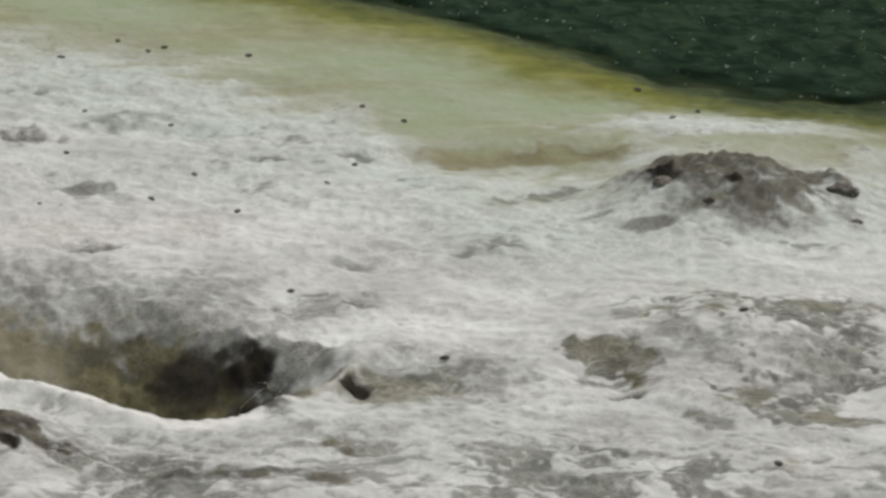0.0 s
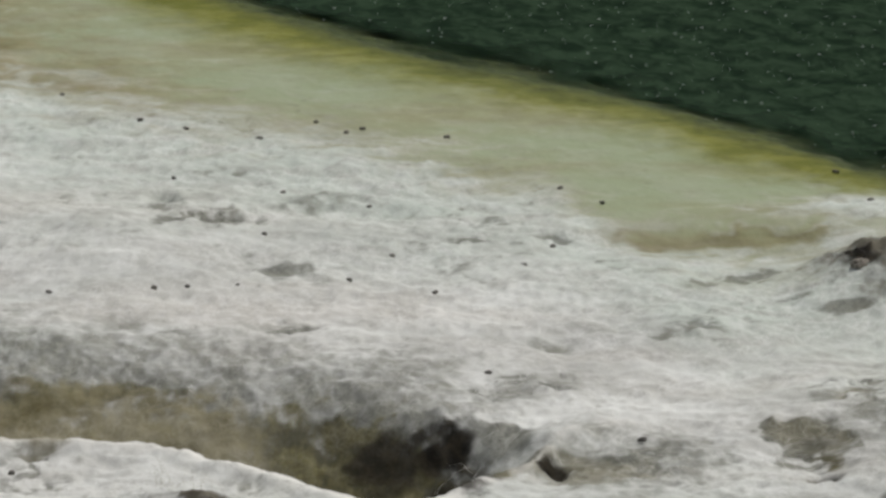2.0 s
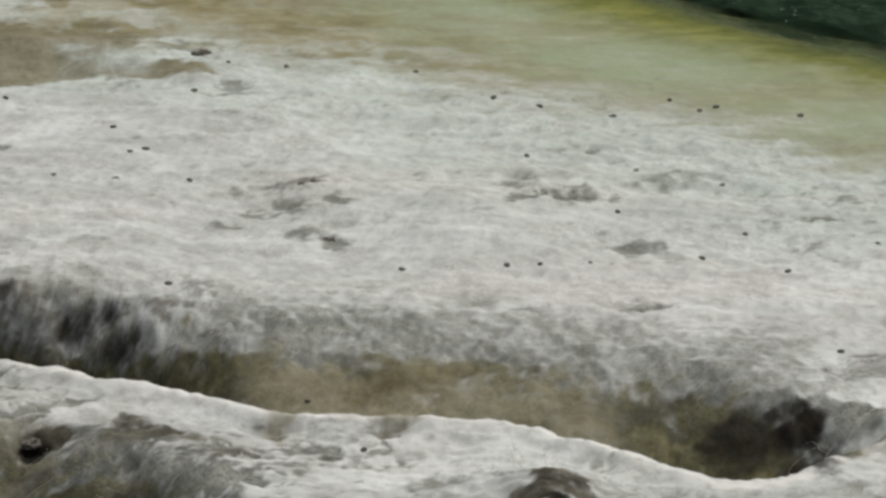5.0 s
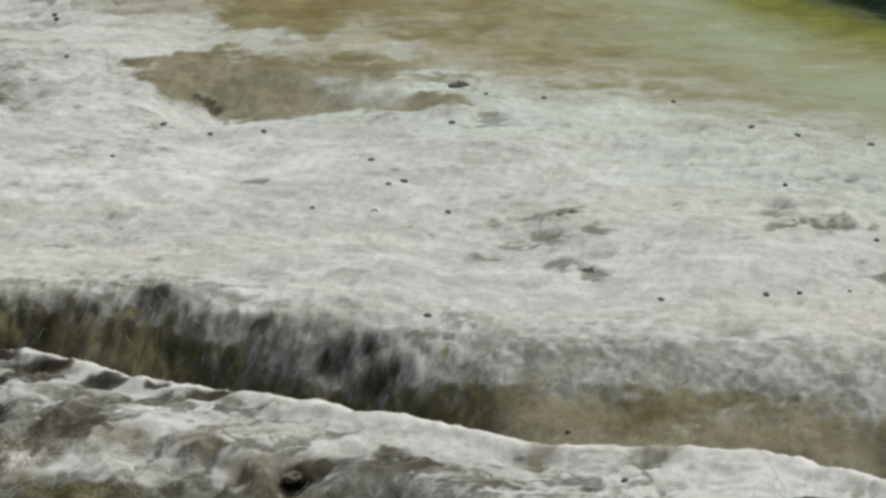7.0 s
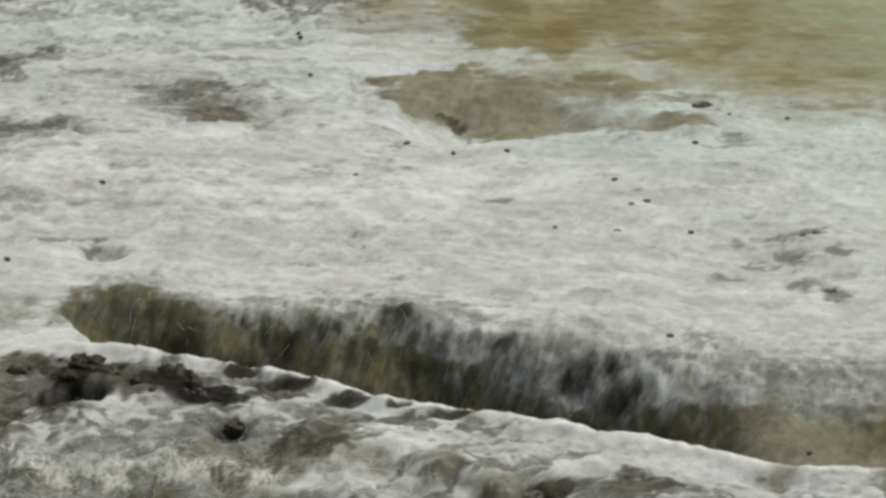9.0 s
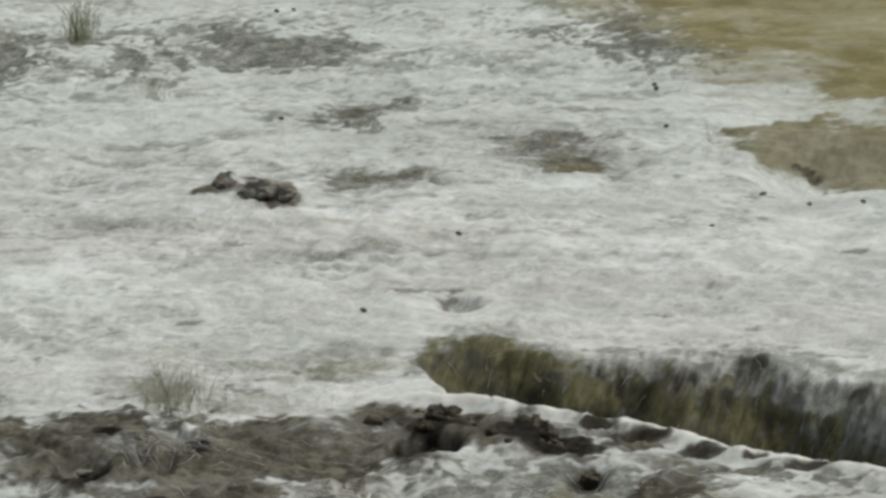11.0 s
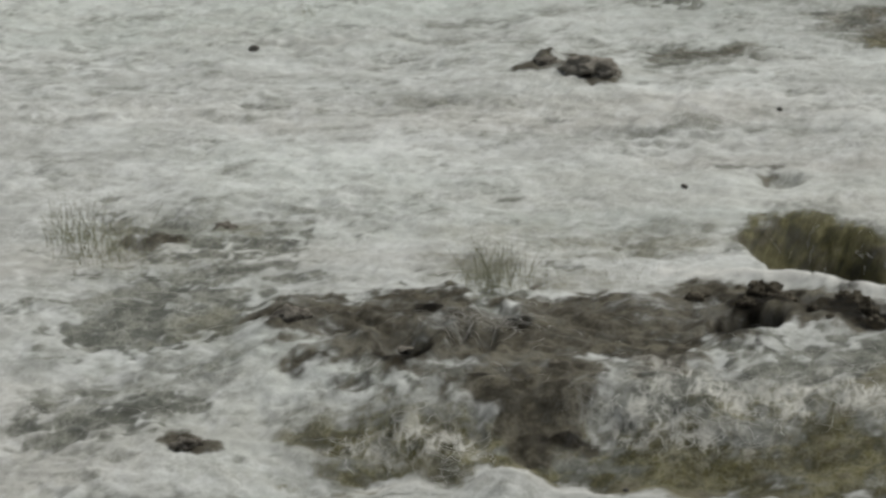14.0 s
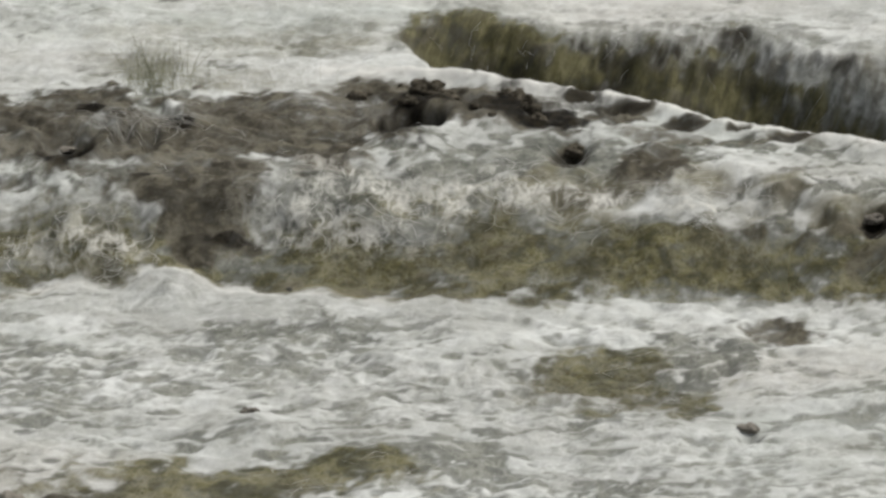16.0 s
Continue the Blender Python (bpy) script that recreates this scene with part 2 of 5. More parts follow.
# threads of film that hang together over the slope
VEIL = [(-0.2549, 3.7347, 0.0305, 0.035), (-0.2693, 3.7087, 0.0176, 0.0173), (-0.2118, 3.7312, 0.0227, 0.0282), (-0.2382, 3.6977, 0.0174, 0.0122), (-0.1556, 3.7275, 0.0302, 0.0176), (-0.0997, 3.7221, 0.0302, 0.0192), (-0.3714, 3.688, 0.0249, 0.0194), (-0.1845, 3.7508, 0.0153, 0.0238), (-0.3943, 3.6849, 0.0149, 0.013), (-0.3498, 3.6686, 0.0122, 0.0151)]
PATCH_NEAR = [
    (-0.1240, 3.7654, 0.0164, 0.0247), (-0.1152, 3.7356, 0.0127, 0.0082), (-0.1430, 3.7295, 0.0127, 0.0161), (-0.0642, 3.7252, 0.0178, 0.0091), (-0.0911, 3.7377, 0.0102, 0.0085), (-0.0384, 3.6858, 0.0126, 0.0177), (-0.0207, 3.6508, 0.0099, 0.0119), (0.0279, 3.6675, 0.0150, 0.0270), (0.0139, 3.6056, 0.0148, 0.0178), (-0.1101, 3.8254, 0.0130, 0.0228), (0.0884, 3.6872, 0.0138, 0.0031), (0.1433, 3.6698, 0.0145, 0.0101), (0.1131, 3.6332, 0.0050, 0.0077), (0.0756, 3.6175, 0.0173, 0.0179), (-0.0569, 3.7489, 0.0102, 0.0109), (-0.0737, 3.6858, 0.0151, 0.0079),
]
PATCH_FAR = [
    (-0.2454, 4.3210, 0.0100, 0.0094), (-0.2133, 4.8157, 0.0261, 0.0417), (-0.3113, 4.7144, 0.0288, 0.0221), (-0.3409, 4.9668, 0.0155, 0.0376), (-0.2047, 3.9076, 0.0478, 0.0418), (-0.1222, 3.8586, 0.0447, 0.0230), (-0.0663, 3.8139, 0.0311, 0.0135), (0.1994, 3.4929, 0.0215, 0.0213), (0.2660, 3.4429, 0.0118, 0.0172), (0.2973, 3.4494, 0.0095, 0.0129), (0.3207, 3.4428, 0.0165, 0.0134), (0.3527, 3.5172, 0.0087, 0.0087), (0.3068, 3.4200, 0.0047, 0.0072),
]
PATCH = PATCH_NEAR + PATCH_FAR
# thin brown stains on the film
STAIN_NEAR = [(-0.147, 3.7292, 0.0226, 0.0234), (-0.0657, 3.7286, 0.0177, 0.0171), (-0.1017, 3.7492, 0.0153, 0.016), (-0.1282, 3.7778, 0.0129, 0.0163), (-0.0324, 3.6974, 0.015, 0.0179), (-0.1632, 3.7532, 0.0102, 0.0187), (0.0883, 3.688, 0.0125, 0.0116), (0.1431, 3.6767, 0.0125, 0.0102)]
STAIN = [(0.4874, 3.6948, 0.0114, 0.0415), (0.4864, 3.6574, 0.0088, 0.0177), (0.3565, 3.5186, 0.0102, 0.0107), (0.3818, 3.6475, 0.0175, 0.0354), (0.3645, 3.6491, 0.0148, 0.0248), (0.5765, 3.5835, 0.0149, 0.0172), (0.5503, 3.7518, 0.0145, 0.0139), (0.5232, 3.7823, 0.0095, 0.014), (0.6045, 3.7979, 0.0159, 0.014), (0.5285, 3.4611, 0.0072, 0.0139), (0.5423, 3.6235, 0.0101, 0.0254)]
TINT = [(-0.4937, 3.904, 0.016, 0.0517), (-0.566, 4.1012, 0.0141, 0.0718), (-0.5195, 4.1614, 0.0114, 0.0263), (-0.3653, 4.0309, 0.0276, 0.0463), (-0.3266, 3.9952, 0.0219, 0.0243), (-0.579, 4.114, 0.0113, 0.0482), (-0.543, 5.3118, 0.0181, 0.079), (-0.3762, 4.0906, 0.0252, 0.0636), (-0.2109, 4.7877, 0.0194, 0.0514), (-0.3037, 4.7145, 0.0192, 0.0249), (-0.3178, 4.0934, 0.0362, 0.0346), (-0.3596, 4.0917, 0.0252, 0.0411), (-0.2752, 4.125, 0.0308, 0.0287)]
# thin grey film, through which the mat shows a little
GREY = [(0.3556, 3.7165, 0.0152, 0.0314), (0.3919, 3.6724, 0.0252, 0.0463), (0.4593, 3.957, 0.0137, 0.0303), (0.2815, 3.8577, 0.0158, 0.0255), (0.2745, 3.9896, 0.019, 0.0196), (0.3826, 3.8384, 0.0184, 0.0127), (0.3058, 3.7975, 0.0337, 0.0411), (0.5112, 3.7901, 0.0158, 0.0168), (0.5316, 3.7109, 0.0415, 0.0404), (0.586, 3.6778, 0.0205, 0.0525), (0.2693, 3.996, 0.0218, 0.0197), (0.2321, 4.3277, 0.0177, 0.0214), (0.3118, 4.3296, 0.0324, 0.0158), (0.3919, 3.9352, 0.0108, 0.0147), (0.4017, 3.6466, 0.0426, 0.0699), (0.3583, 3.8037, 0.0365, 0.0359), (0.3123, 3.8488, 0.0423, 0.0482)]
GREY_WEST = [(-0.304, 4.4319, 0.0541, 0.0258), (-0.4466, 4.5325, 0.0278, 0.0233), (-0.3187, 4.7001, 0.0446, 0.0373), (-0.2253, 4.8202, 0.0424, 0.0784), (-0.4466, 4.8422, 0.0198, 0.0176), (-0.2434, 4.3153, 0.0175, 0.0209), (-0.5336, 4.1597, 0.0457, 0.0657), (-0.5327, 3.9763, 0.0546, 0.1052), (-0.4914, 3.9288, 0.0484, 0.0729), (-0.4989, 3.7758, 0.0464, 0.067), (-0.4761, 4.2086, 0.0346, 0.0235), (-0.4435, 4.5321, 0.0155, 0.0233), (-0.3137, 4.1132, 0.0419, 0.0411), (-0.2723, 4.0797, 0.0167, 0.0188), (-0.3763, 4.0282, 0.0249, 0.0308), (-0.283, 4.1597, 0.0255, 0.0195)]
LEDGE = [(-0.1801, 3.6676, 0.0326, 0.0303), (-0.1294, 3.6525, 0.0374, 0.0177), (-0.0797, 3.6513, 0.0374, 0.0225), (-0.3688, 3.6693, 0.0277, 0.0110), (-0.2501, 3.6569, 0.0301, 0.0196), (-0.4115, 3.6907, 0.0253, 0.0078), (-0.2689, 3.2633, 0.0449, 0.0289), (-0.3119, 3.2423, 0.0402, 0.0133), (-0.1305, 3.4679, 0.0166, 0.0237), (0.3370, 3.6400, 0.0100, 0.0200)]
POOL_GAPS = [(0.0232, 4.7739, 0.0337, 0.0548), (-0.0359, 4.9175, 0.0265, 0.0271)]
# near-black: shade painted into bank hollows, holes and bowl, with some damp soil
BANK_SHADE = [
    (0.0113, 4.0133, 0.0142, 0.0055), (0.0234, 3.9870, 0.0076, 0.0067), (-0.0106, 3.9951, 0.0109, 0.0032), (-0.0353, 4.0434, 0.0055, 0.0082), (-0.1025, 4.0971, 0.0050, 0.0039), (-0.1389, 4.1070, 0.0140, 0.0076), (-0.0889, 4.1144, 0.0101, 0.0062), (-0.1497, 4.0092, 0.0084, 0.0904),
    (-0.1521, 4.1118, 0.0084, 0.0110), (-0.1628, 4.0233, 0.0111, 0.0771), (-0.1298, 4.1103, 0.0112, 0.0067), (-0.0868, 4.1298, 0.0078, 0.0103), (-0.1017, 4.0998, 0.0045, 0.0040), (-0.1946, 4.0369, 0.0084, 0.0860),
]
SHADED_HOLES = [
    (-0.2375, 3.8534, 0.0150, 0.0480), (0.2002, 3.4844, 0.0110, 0.0103), (-0.2359, 3.9393, 0.0187, 0.0395), (-0.1951, 3.8816, 0.0184, 0.0321), (-0.1687, 3.8691, 0.0132, 0.0245), (-0.3904, 3.7905, 0.0131, 0.0312), (-0.3912, 3.8806, 0.0069, 0.0210), (-0.3469, 3.8710, 0.0090, 0.0284), (-0.3474, 3.7449, 0.0051, 0.0064), (-0.3029, 3.6970, 0.0126, 0.0068), (0.5601, 4.0951, 0.0073, 0.0319), (0.5902, 4.0583, 0.0056, 0.0066), (-0.0191, 3.6793, 0.0084, 0.0090), (0.3675, 3.6520, 0.0068, 0.0100),
]
HOLLOW = [(0.3300, 3.7400, 0.0115, 0.0150), (0.3215, 3.7395, 0.0100, 0.0140), (-0.2375, 3.8531, 0.0125, 0.0497)]
BOWL_SHADE = [(0.3041, 3.7421, 0.0187, 0.0202), (0.3262, 3.6647, 0.0125, 0.0783), (0.3206, 3.7566, 0.0178, 0.0069), (0.2743, 3.6786, 0.0174, 0.06), (0.2969, 3.7518, 0.0175, 0.0218), (0.3175, 3.7551, 0.0204, 0.0077), (0.2635, 3.6753, 0.0199, 0.06)]
# smooth shallow basins with olive mud
POOLS = [(-0.0849, 4.8472, 0.0326, 0.0612), (-0.0391, 4.8225, 0.0488, 0.0660), (0.0032, 4.8474, 0.0458, 0.0631), (-0.0098, 4.7539, 0.0548, 0.0376), (0.0415, 4.7350, 0.0449, 0.0302), (-0.1094, 4.9004, 0.0298, 0.0203), (-0.0532, 4.9102, 0.0532, 0.0248), (0.5070, 4.2424, 0.0609, 0.0284), (-0.0286, 5.0803, 0.0412, 0.0967)]
# thin or torn film, dark mat showing through; before the fold, painted shade
THIN = [
    (-0.6040, 5.1949, 0.0706, 0.1484), (-0.4449, 5.2374, 0.1171, 0.1199), (-0.3389, 4.9535, 0.0401, 0.0828), (-0.2165, 4.8080, 0.0424, 0.0821), (-0.3107, 4.6977, 0.0415, 0.0502), (-0.1714, 5.3445, 0.0793, 0.1919),
    (0.2451, 4.2940, 0.0292, 0.0531), (0.5627, 3.7904, 0.0520, 0.0544), (0.5647, 3.6262, 0.0426, 0.0939), (0.5893, 3.7039, 0.0230, 0.0420),
    (0.4866, 3.6871, 0.0203, 0.0437), (0.3665, 3.8338, 0.0236, 0.0193), (0.2580, 3.4616, 0.0593, 0.0574), (0.0468, 3.5649, 0.0633, 0.0512), (-0.1040, 3.7398, 0.0637, 0.0461), (0.2740, 3.9807, 0.0190, 0.0240), (0.3903, 3.6598, 0.0301, 0.0239), (0.3529, 3.7198, 0.0153, 0.0216), (-0.1118, 3.7866, 0.0847, 0.0538), (0.0595, 3.6371, 0.0989, 0.0534),
]
THIN_NEAR = [
    (-0.2478, 3.7242, 0.0532, 0.0411), (-0.1728, 3.7432, 0.0510, 0.0338), (-0.1064, 3.7254, 0.0508, 0.0272), (-0.5313, 3.9304, 0.0593, 0.0755), (-0.5132, 3.7340, 0.0564, 0.0511), (-0.2912, 3.8068, 0.0671, 0.0814),
    (-0.5212, 3.9570, 0.0704, 0.1505), (-0.5302, 4.1213, 0.0735, 0.0752), (-0.3737, 3.9705, 0.0542, 0.0768), (-0.2297, 3.7536, 0.0767, 0.0577), (-0.1265, 3.7220, 0.0660, 0.0381), (-0.3930, 3.4718, 0.0716, 0.0783),
    (-0.2652, 3.5193, 0.0628, 0.0635), (-0.2034, 3.2955, 0.0679, 0.0383), (-0.0951, 3.4686, 0.0381, 0.0991), (-0.1561, 3.2432, 0.0670, 0.0447), (0.4465, 3.4452, 0.0830, 0.0539),
]
# small patches where the film has worn through to the dark mat
WORN_A = [(-0.6138, 5.2213, 0.0142, 0.0340), (-0.6025, 5.1530, 0.0175, 0.0192), (-0.5789, 5.2356, 0.0213, 0.0363), (-0.5484, 5.2786, 0.0179, 0.0286), (-0.5323, 5.1558, 0.0140, 0.0228), (-0.5049, 5.1634, 0.0175, 0.0262), (-0.4779, 5.3693, 0.0146, 0.0182), (-0.4811, 5.3268, 0.0216, 0.0112), (-0.4466, 5.1756, 0.0245, 0.0268), (-0.4131, 5.2876, 0.0143, 0.0178), (-0.3825, 5.2702, 0.0142, 0.0300), (-0.4001, 5.1669, 0.0105, 0.0218), (-0.3561, 5.2420, 0.0177, 0.0176), (-0.6153, 5.1085, 0.0174, 0.0131), (-0.5666, 4.9305, 0.0101, 0.0210), (-0.4507, 4.8378, 0.0164, 0.0118), (-0.5257, 4.7989, 0.0098, 0.0081), (-0.5677, 4.7233, 0.0080, 0.0098), (-0.4804, 4.7062, 0.0128, 0.0058), (-0.3513, 4.9722, 0.0118, 0.0398), (-0.3649, 4.9216, 0.0083, 0.0248), (-0.3077, 4.9700, 0.0202, 0.0209)]
WORN_B = [(-0.2837, 4.9071, 0.0166, 0.0120), (-0.3121, 4.7252, 0.0256, 0.0198), (-0.3333, 4.6664, 0.0127, 0.0166), (-0.2853, 5.1840, 0.0245, 0.0292), (-0.2503, 5.4153, 0.0219, 0.0243), (-0.2094, 5.3910, 0.0255, 0.0287), (-0.2093, 4.9565, 0.0201, 0.0161), (-0.2274, 4.7710, 0.0162, 0.0436), (-0.2180, 4.8513, 0.0197, 0.0245), (-0.1890, 4.8647, 0.0115, 0.0223), (-0.4413, 4.5311, 0.0154, 0.0179), (-0.5430, 4.5263, 0.0185, 0.0111), (-0.3752, 4.4809, 0.0122, 0.0149), (-0.2468, 4.3168, 0.0088, 0.0063), (-0.2585, 4.1458, 0.0085, 0.0146), (-0.4783, 4.0728, 0.0111, 0.0189), (-0.5124, 4.1455, 0.0051, 0.0128), (-0.3049, 4.1061, 0.0280, 0.0139), (-0.3775, 4.2309, 0.0072, 0.0090), (-0.2682, 4.3276, 0.0147, 0.0144), (-0.1683, 5.2372, 0.0283, 0.0309), (-0.1884, 5.3083, 0.0215, 0.0179)]
WORN_C = [(0.2539, 4.2828, 0.0146, 0.0209), (0.2232, 4.2723, 0.0073, 0.0128), (0.2304, 4.3412, 0.0083, 0.0167), (0.2718, 4.4290, 0.0066, 0.0099), (0.2711, 3.9792, 0.0136, 0.0173), (0.3776, 3.8410, 0.0131, 0.0118), (0.3852, 4.2271, 0.0115, 0.0043), (0.4208, 4.2366, 0.0087, 0.0064), (0.2788, 4.1378, 0.0141, 0.0228), (0.0913, 4.6705, 0.0095, 0.0174), (0.0845, 4.6393, 0.0126, 0.0128), (0.0616, 4.8218, 0.0130, 0.0243), (0.0859, 3.6894, 0.0126, 0.0023), (0.1408, 3.6785, 0.0138, 0.0024), (0.0230, 3.6688, 0.0150, 0.0217), (0.0005, 3.7368, 0.0102, 0.0064), (0.0911, 3.5936, 0.0147, 0.0159), (0.1557, 3.5549, 0.0146, 0.0229)]
WORN_D = [(-0.1417, 3.9113, 0.0120, 0.0046), (-0.1113, 3.8636, 0.0119, 0.0116), (-0.0606, 3.8271, 0.0117, 0.0087), (-0.1214, 3.7747, 0.0077, 0.0175), (-0.1490, 3.7604, 0.0154, 0.0084), (-0.0794, 3.7357, 0.0153, 0.0055), (-0.0588, 3.7226, 0.0178, 0.0050), (0.0020, 3.7443, 0.0153, 0.0069), (0.0021, 3.6510, 0.0174, 0.0365), (0.0220, 3.6628, 0.0150, 0.0195), (0.0317, 3.6214, 0.0197, 0.0153), (-0.1824, 3.7075, 0.0228, 0.0098), (-0.1581, 3.7307, 0.0153, 0.0058), (0.0825, 3.6900, 0.0113, 0.0020), (0.1448, 3.6763, 0.0113, 0.0029), (0.1013, 3.6396, 0.0149, 0.0143), (0.0683, 4.8152, 0.0147, 0.0273), (0.0903, 4.6844, 0.0095, 0.0148), (0.0833, 4.6447, 0.0110, 0.0100), (-0.0436, 4.4531, 0.0121, 0.0154), (-0.1480, 4.2474, 0.0115, 0.0071)]
WORN_E = [(0.2766, 3.9800, 0.0136, 0.0144), (0.3924, 3.9362, 0.0054, 0.0109), (0.3845, 3.8310, 0.0105, 0.0091), (0.3683, 3.8538, 0.0079, 0.0057), (0.3920, 3.7232, 0.0127, 0.0055), (0.4702, 3.9641, 0.0135, 0.0242), (0.4468, 3.9417, 0.0108, 0.0070), (0.5252, 3.7772, 0.0104, 0.0217), (0.5457, 3.7759, 0.0104, 0.0135), (0.5998, 3.8022, 0.0157, 0.0179), (0.5843, 3.8109, 0.0079, 0.0182), (0.5397, 3.6217, 0.0150, 0.0240), (0.5621, 3.6542, 0.0151, 0.0092), (0.5883, 3.6954, 0.0127, 0.0220), (0.5746, 3.5692, 0.0197, 0.0306), (0.5809, 3.6603, 0.0101, 0.0101), (0.5146, 3.5676, 0.0123, 0.0133), (0.6111, 3.7420, 0.0052, 0.0134), (0.4029, 3.6337, 0.0125, 0.0148), (0.4034, 3.6641, 0.0100, 0.0075)]
WORN_F = [(0.3589, 3.5186, 0.0145, 0.0071), (0.4047, 3.4939, 0.0096, 0.0056), (0.4373, 3.4430, 0.0190, 0.0142), (0.4554, 3.4363, 0.0095, 0.0091), (0.4875, 3.4257, 0.0071, 0.0073), (0.2976, 3.4527, 0.0189, 0.0136), (0.3210, 3.4454, 0.0142, 0.0132), (0.2614, 3.4453, 0.0165, 0.0198), (0.3856, 4.2270, 0.0144, 0.0059), (0.4268, 4.2333, 0.0104, 0.0078), (0.5122, 4.1231, 0.0169, 0.0238), (0.5235, 4.0558, 0.0111, 0.0135), (0.5498, 4.0216, 0.0110, 0.0058), (0.4822, 4.1081, 0.0084, 0.0086), (0.6103, 3.9786, 0.0137, 0.0060)]
WORN_G = [(-0.3875, 3.5787, 0.0074, 0.0058), (-0.3797, 3.6244, 0.0149, 0.0069), (-0.3430, 3.5775, 0.0074, 0.0059), (-0.3039, 3.5501, 0.0122, 0.0117), (-0.2625, 3.5525, 0.0146, 0.0130), (-0.2661, 3.5333, 0.0097, 0.0112), (-0.3714, 3.4926, 0.0072, 0.0082), (-0.4008, 3.5412, 0.0097, 0.0054), (-0.3424, 3.4919, 0.0144, 0.0080), (-0.2860, 3.4788, 0.0143, 0.0093), (-0.3126, 3.5098, 0.0120, 0.0073), (-0.3685, 3.4161, 0.0071, 0.0091), (-0.3567, 3.4160, 0.0059, 0.0092), (-0.2737, 3.3604, 0.0115, 0.0197), (-0.1762, 3.4800, 0.0095, 0.0069), (-0.1574, 3.4303, 0.0094, 0.0071), (-0.0915, 3.5242, 0.0096, 0.0074), (-0.1278, 3.2687, 0.0135, 0.0106), (-0.2154, 3.3046, 0.0136, 0.0053), (-0.1917, 3.2858, 0.0158, 0.0076), (-0.3779, 3.2663, 0.0135, 0.0061), (-0.1777, 3.2336, 0.0133, 0.0101), (-0.0893, 3.4363, 0.0071, 0.0090)]
WORN_H = [(-0.5828, 4.2271, 0.0058, 0.0141), (-0.5370, 4.2103, 0.0086, 0.0121), (-0.5124, 4.1482, 0.0051, 0.0122), (-0.4821, 4.0821, 0.0084, 0.0218), (-0.5378, 3.9720, 0.0163, 0.0242), (-0.4885, 3.9239, 0.0161, 0.0474), (-0.5337, 3.8609, 0.0133, 0.0120), (-0.5150, 3.8983, 0.0161, 0.0200), (-0.4751, 3.7949, 0.0130, 0.0099), (-0.6531, 4.8520, 0.0132, 0.0172), (-0.3943, 4.0163, 0.0082, 0.0096), (-0.4304, 3.8941, 0.0106, 0.0316), (-0.4099, 4.8717, 0.0099, 0.0258), (-0.3428, 4.9625, 0.0134, 0.0335), (-0.4435, 4.5305, 0.0123, 0.0129)]
WORN_I = [(0.0853, 4.3149, 0.0088, 0.0123), (0.1088, 4.318, 0.01, 0.0142), (0.1232, 4.3117, 0.0088, 0.016), (0.09, 4.2571, 0.0075, 0.0135), (0.1254, 4.1666, 0.0102, 0.018), (0.1112, 4.1848, 0.0085, 0.0148), (0.1366, 4.2708, 0.0116, 0.0155), (0.0779, 4.2259, 0.0057, 0.01), (0.1047, 4.2698, 0.0115, 0.017), (0.226, 4.3206, 0.0118, 0.016), (0.2197, 4.2527, 0.0047, 0.0121), (0.074, 4.8273, 0.0162, 0.0173), (0.089, 4.6671, 0.0082, 0.0163), (0.0612, 4.846, 0.0098, 0.0131)]
WORN = WORN_A + WORN_B + WORN_C + WORN_D + WORN_E + WORN_F + WORN_G + WORN_H + WORN_I
# olive-brown wet mat
OLIVE_STEP = [(-0.2658, 3.6487, 0.0218, 0.0291), (-0.2313, 3.66, 0.0218, 0.0282), (-0.2473, 3.6799, 0.0147, 0.0119), (-0.1932, 3.6519, 0.0218, 0.0338), (-0.2042, 3.6235, 0.0311, 0.0201), (-0.1743, 3.683, 0.0172, 0.0268), (-0.374, 3.6886, 0.0249, 0.0204), (-0.3939, 3.6805, 0.0173, 0.0122), (-0.1311, 3.6686, 0.0268, 0.0262), (-0.081, 3.6671, 0.0316, 0.0263), (-0.0359, 3.6509, 0.0218, 0.0261)]
OLIVE = [
    (-0.1806, 3.6770, 0.0352, 0.0369), (-0.1346, 3.6605, 0.0400, 0.0294), (-0.0873, 3.6647, 0.0425, 0.0323), (-0.0498, 3.6556, 0.0299, 0.0346), (-0.3688, 3.6709, 0.0302, 0.0192), (-0.4117, 3.6929, 0.0279, 0.0127), (-0.2597, 3.6463, 0.0375, 0.0362), 
    (-0.1308, 3.4760, 0.0333, 0.0463), (-0.1103, 3.4248, 0.0305, 0.0320), (-0.2779, 3.2600, 0.0741, 0.0551),
    (-0.2117, 4.7757, 0.0162, 0.0340),
    (0.4864, 3.6562, 0.0086, 0.0145), (0.1159, 3.8598, 0.0789, 0.0247),
]


def channel(x, y):
    """How far across the channel (0 near lip, 1 far lip), and its depth below the shore."""
    wob = 0.008 * fbm(x / 0.05, y / 0.3, 2, 40) + 0.006 * fbm(x / 0.014, y / 0.04, 3, 42) * (1 - smooth(0.5, 0.7, bank_share(x)))
    n, f = near_lip(x), far_lip(x) + wob
    s = (y - n) / np.maximum(f - n, 0.05)
    w = bank_share(x)
    d = channel_depth(x) * smooth(0.0, 0.14, s) * (1 - smooth(1 - w, 1.0, s) ** 0.8) * smooth(-0.25, 0.35, s - west_end(x))
    return s, d


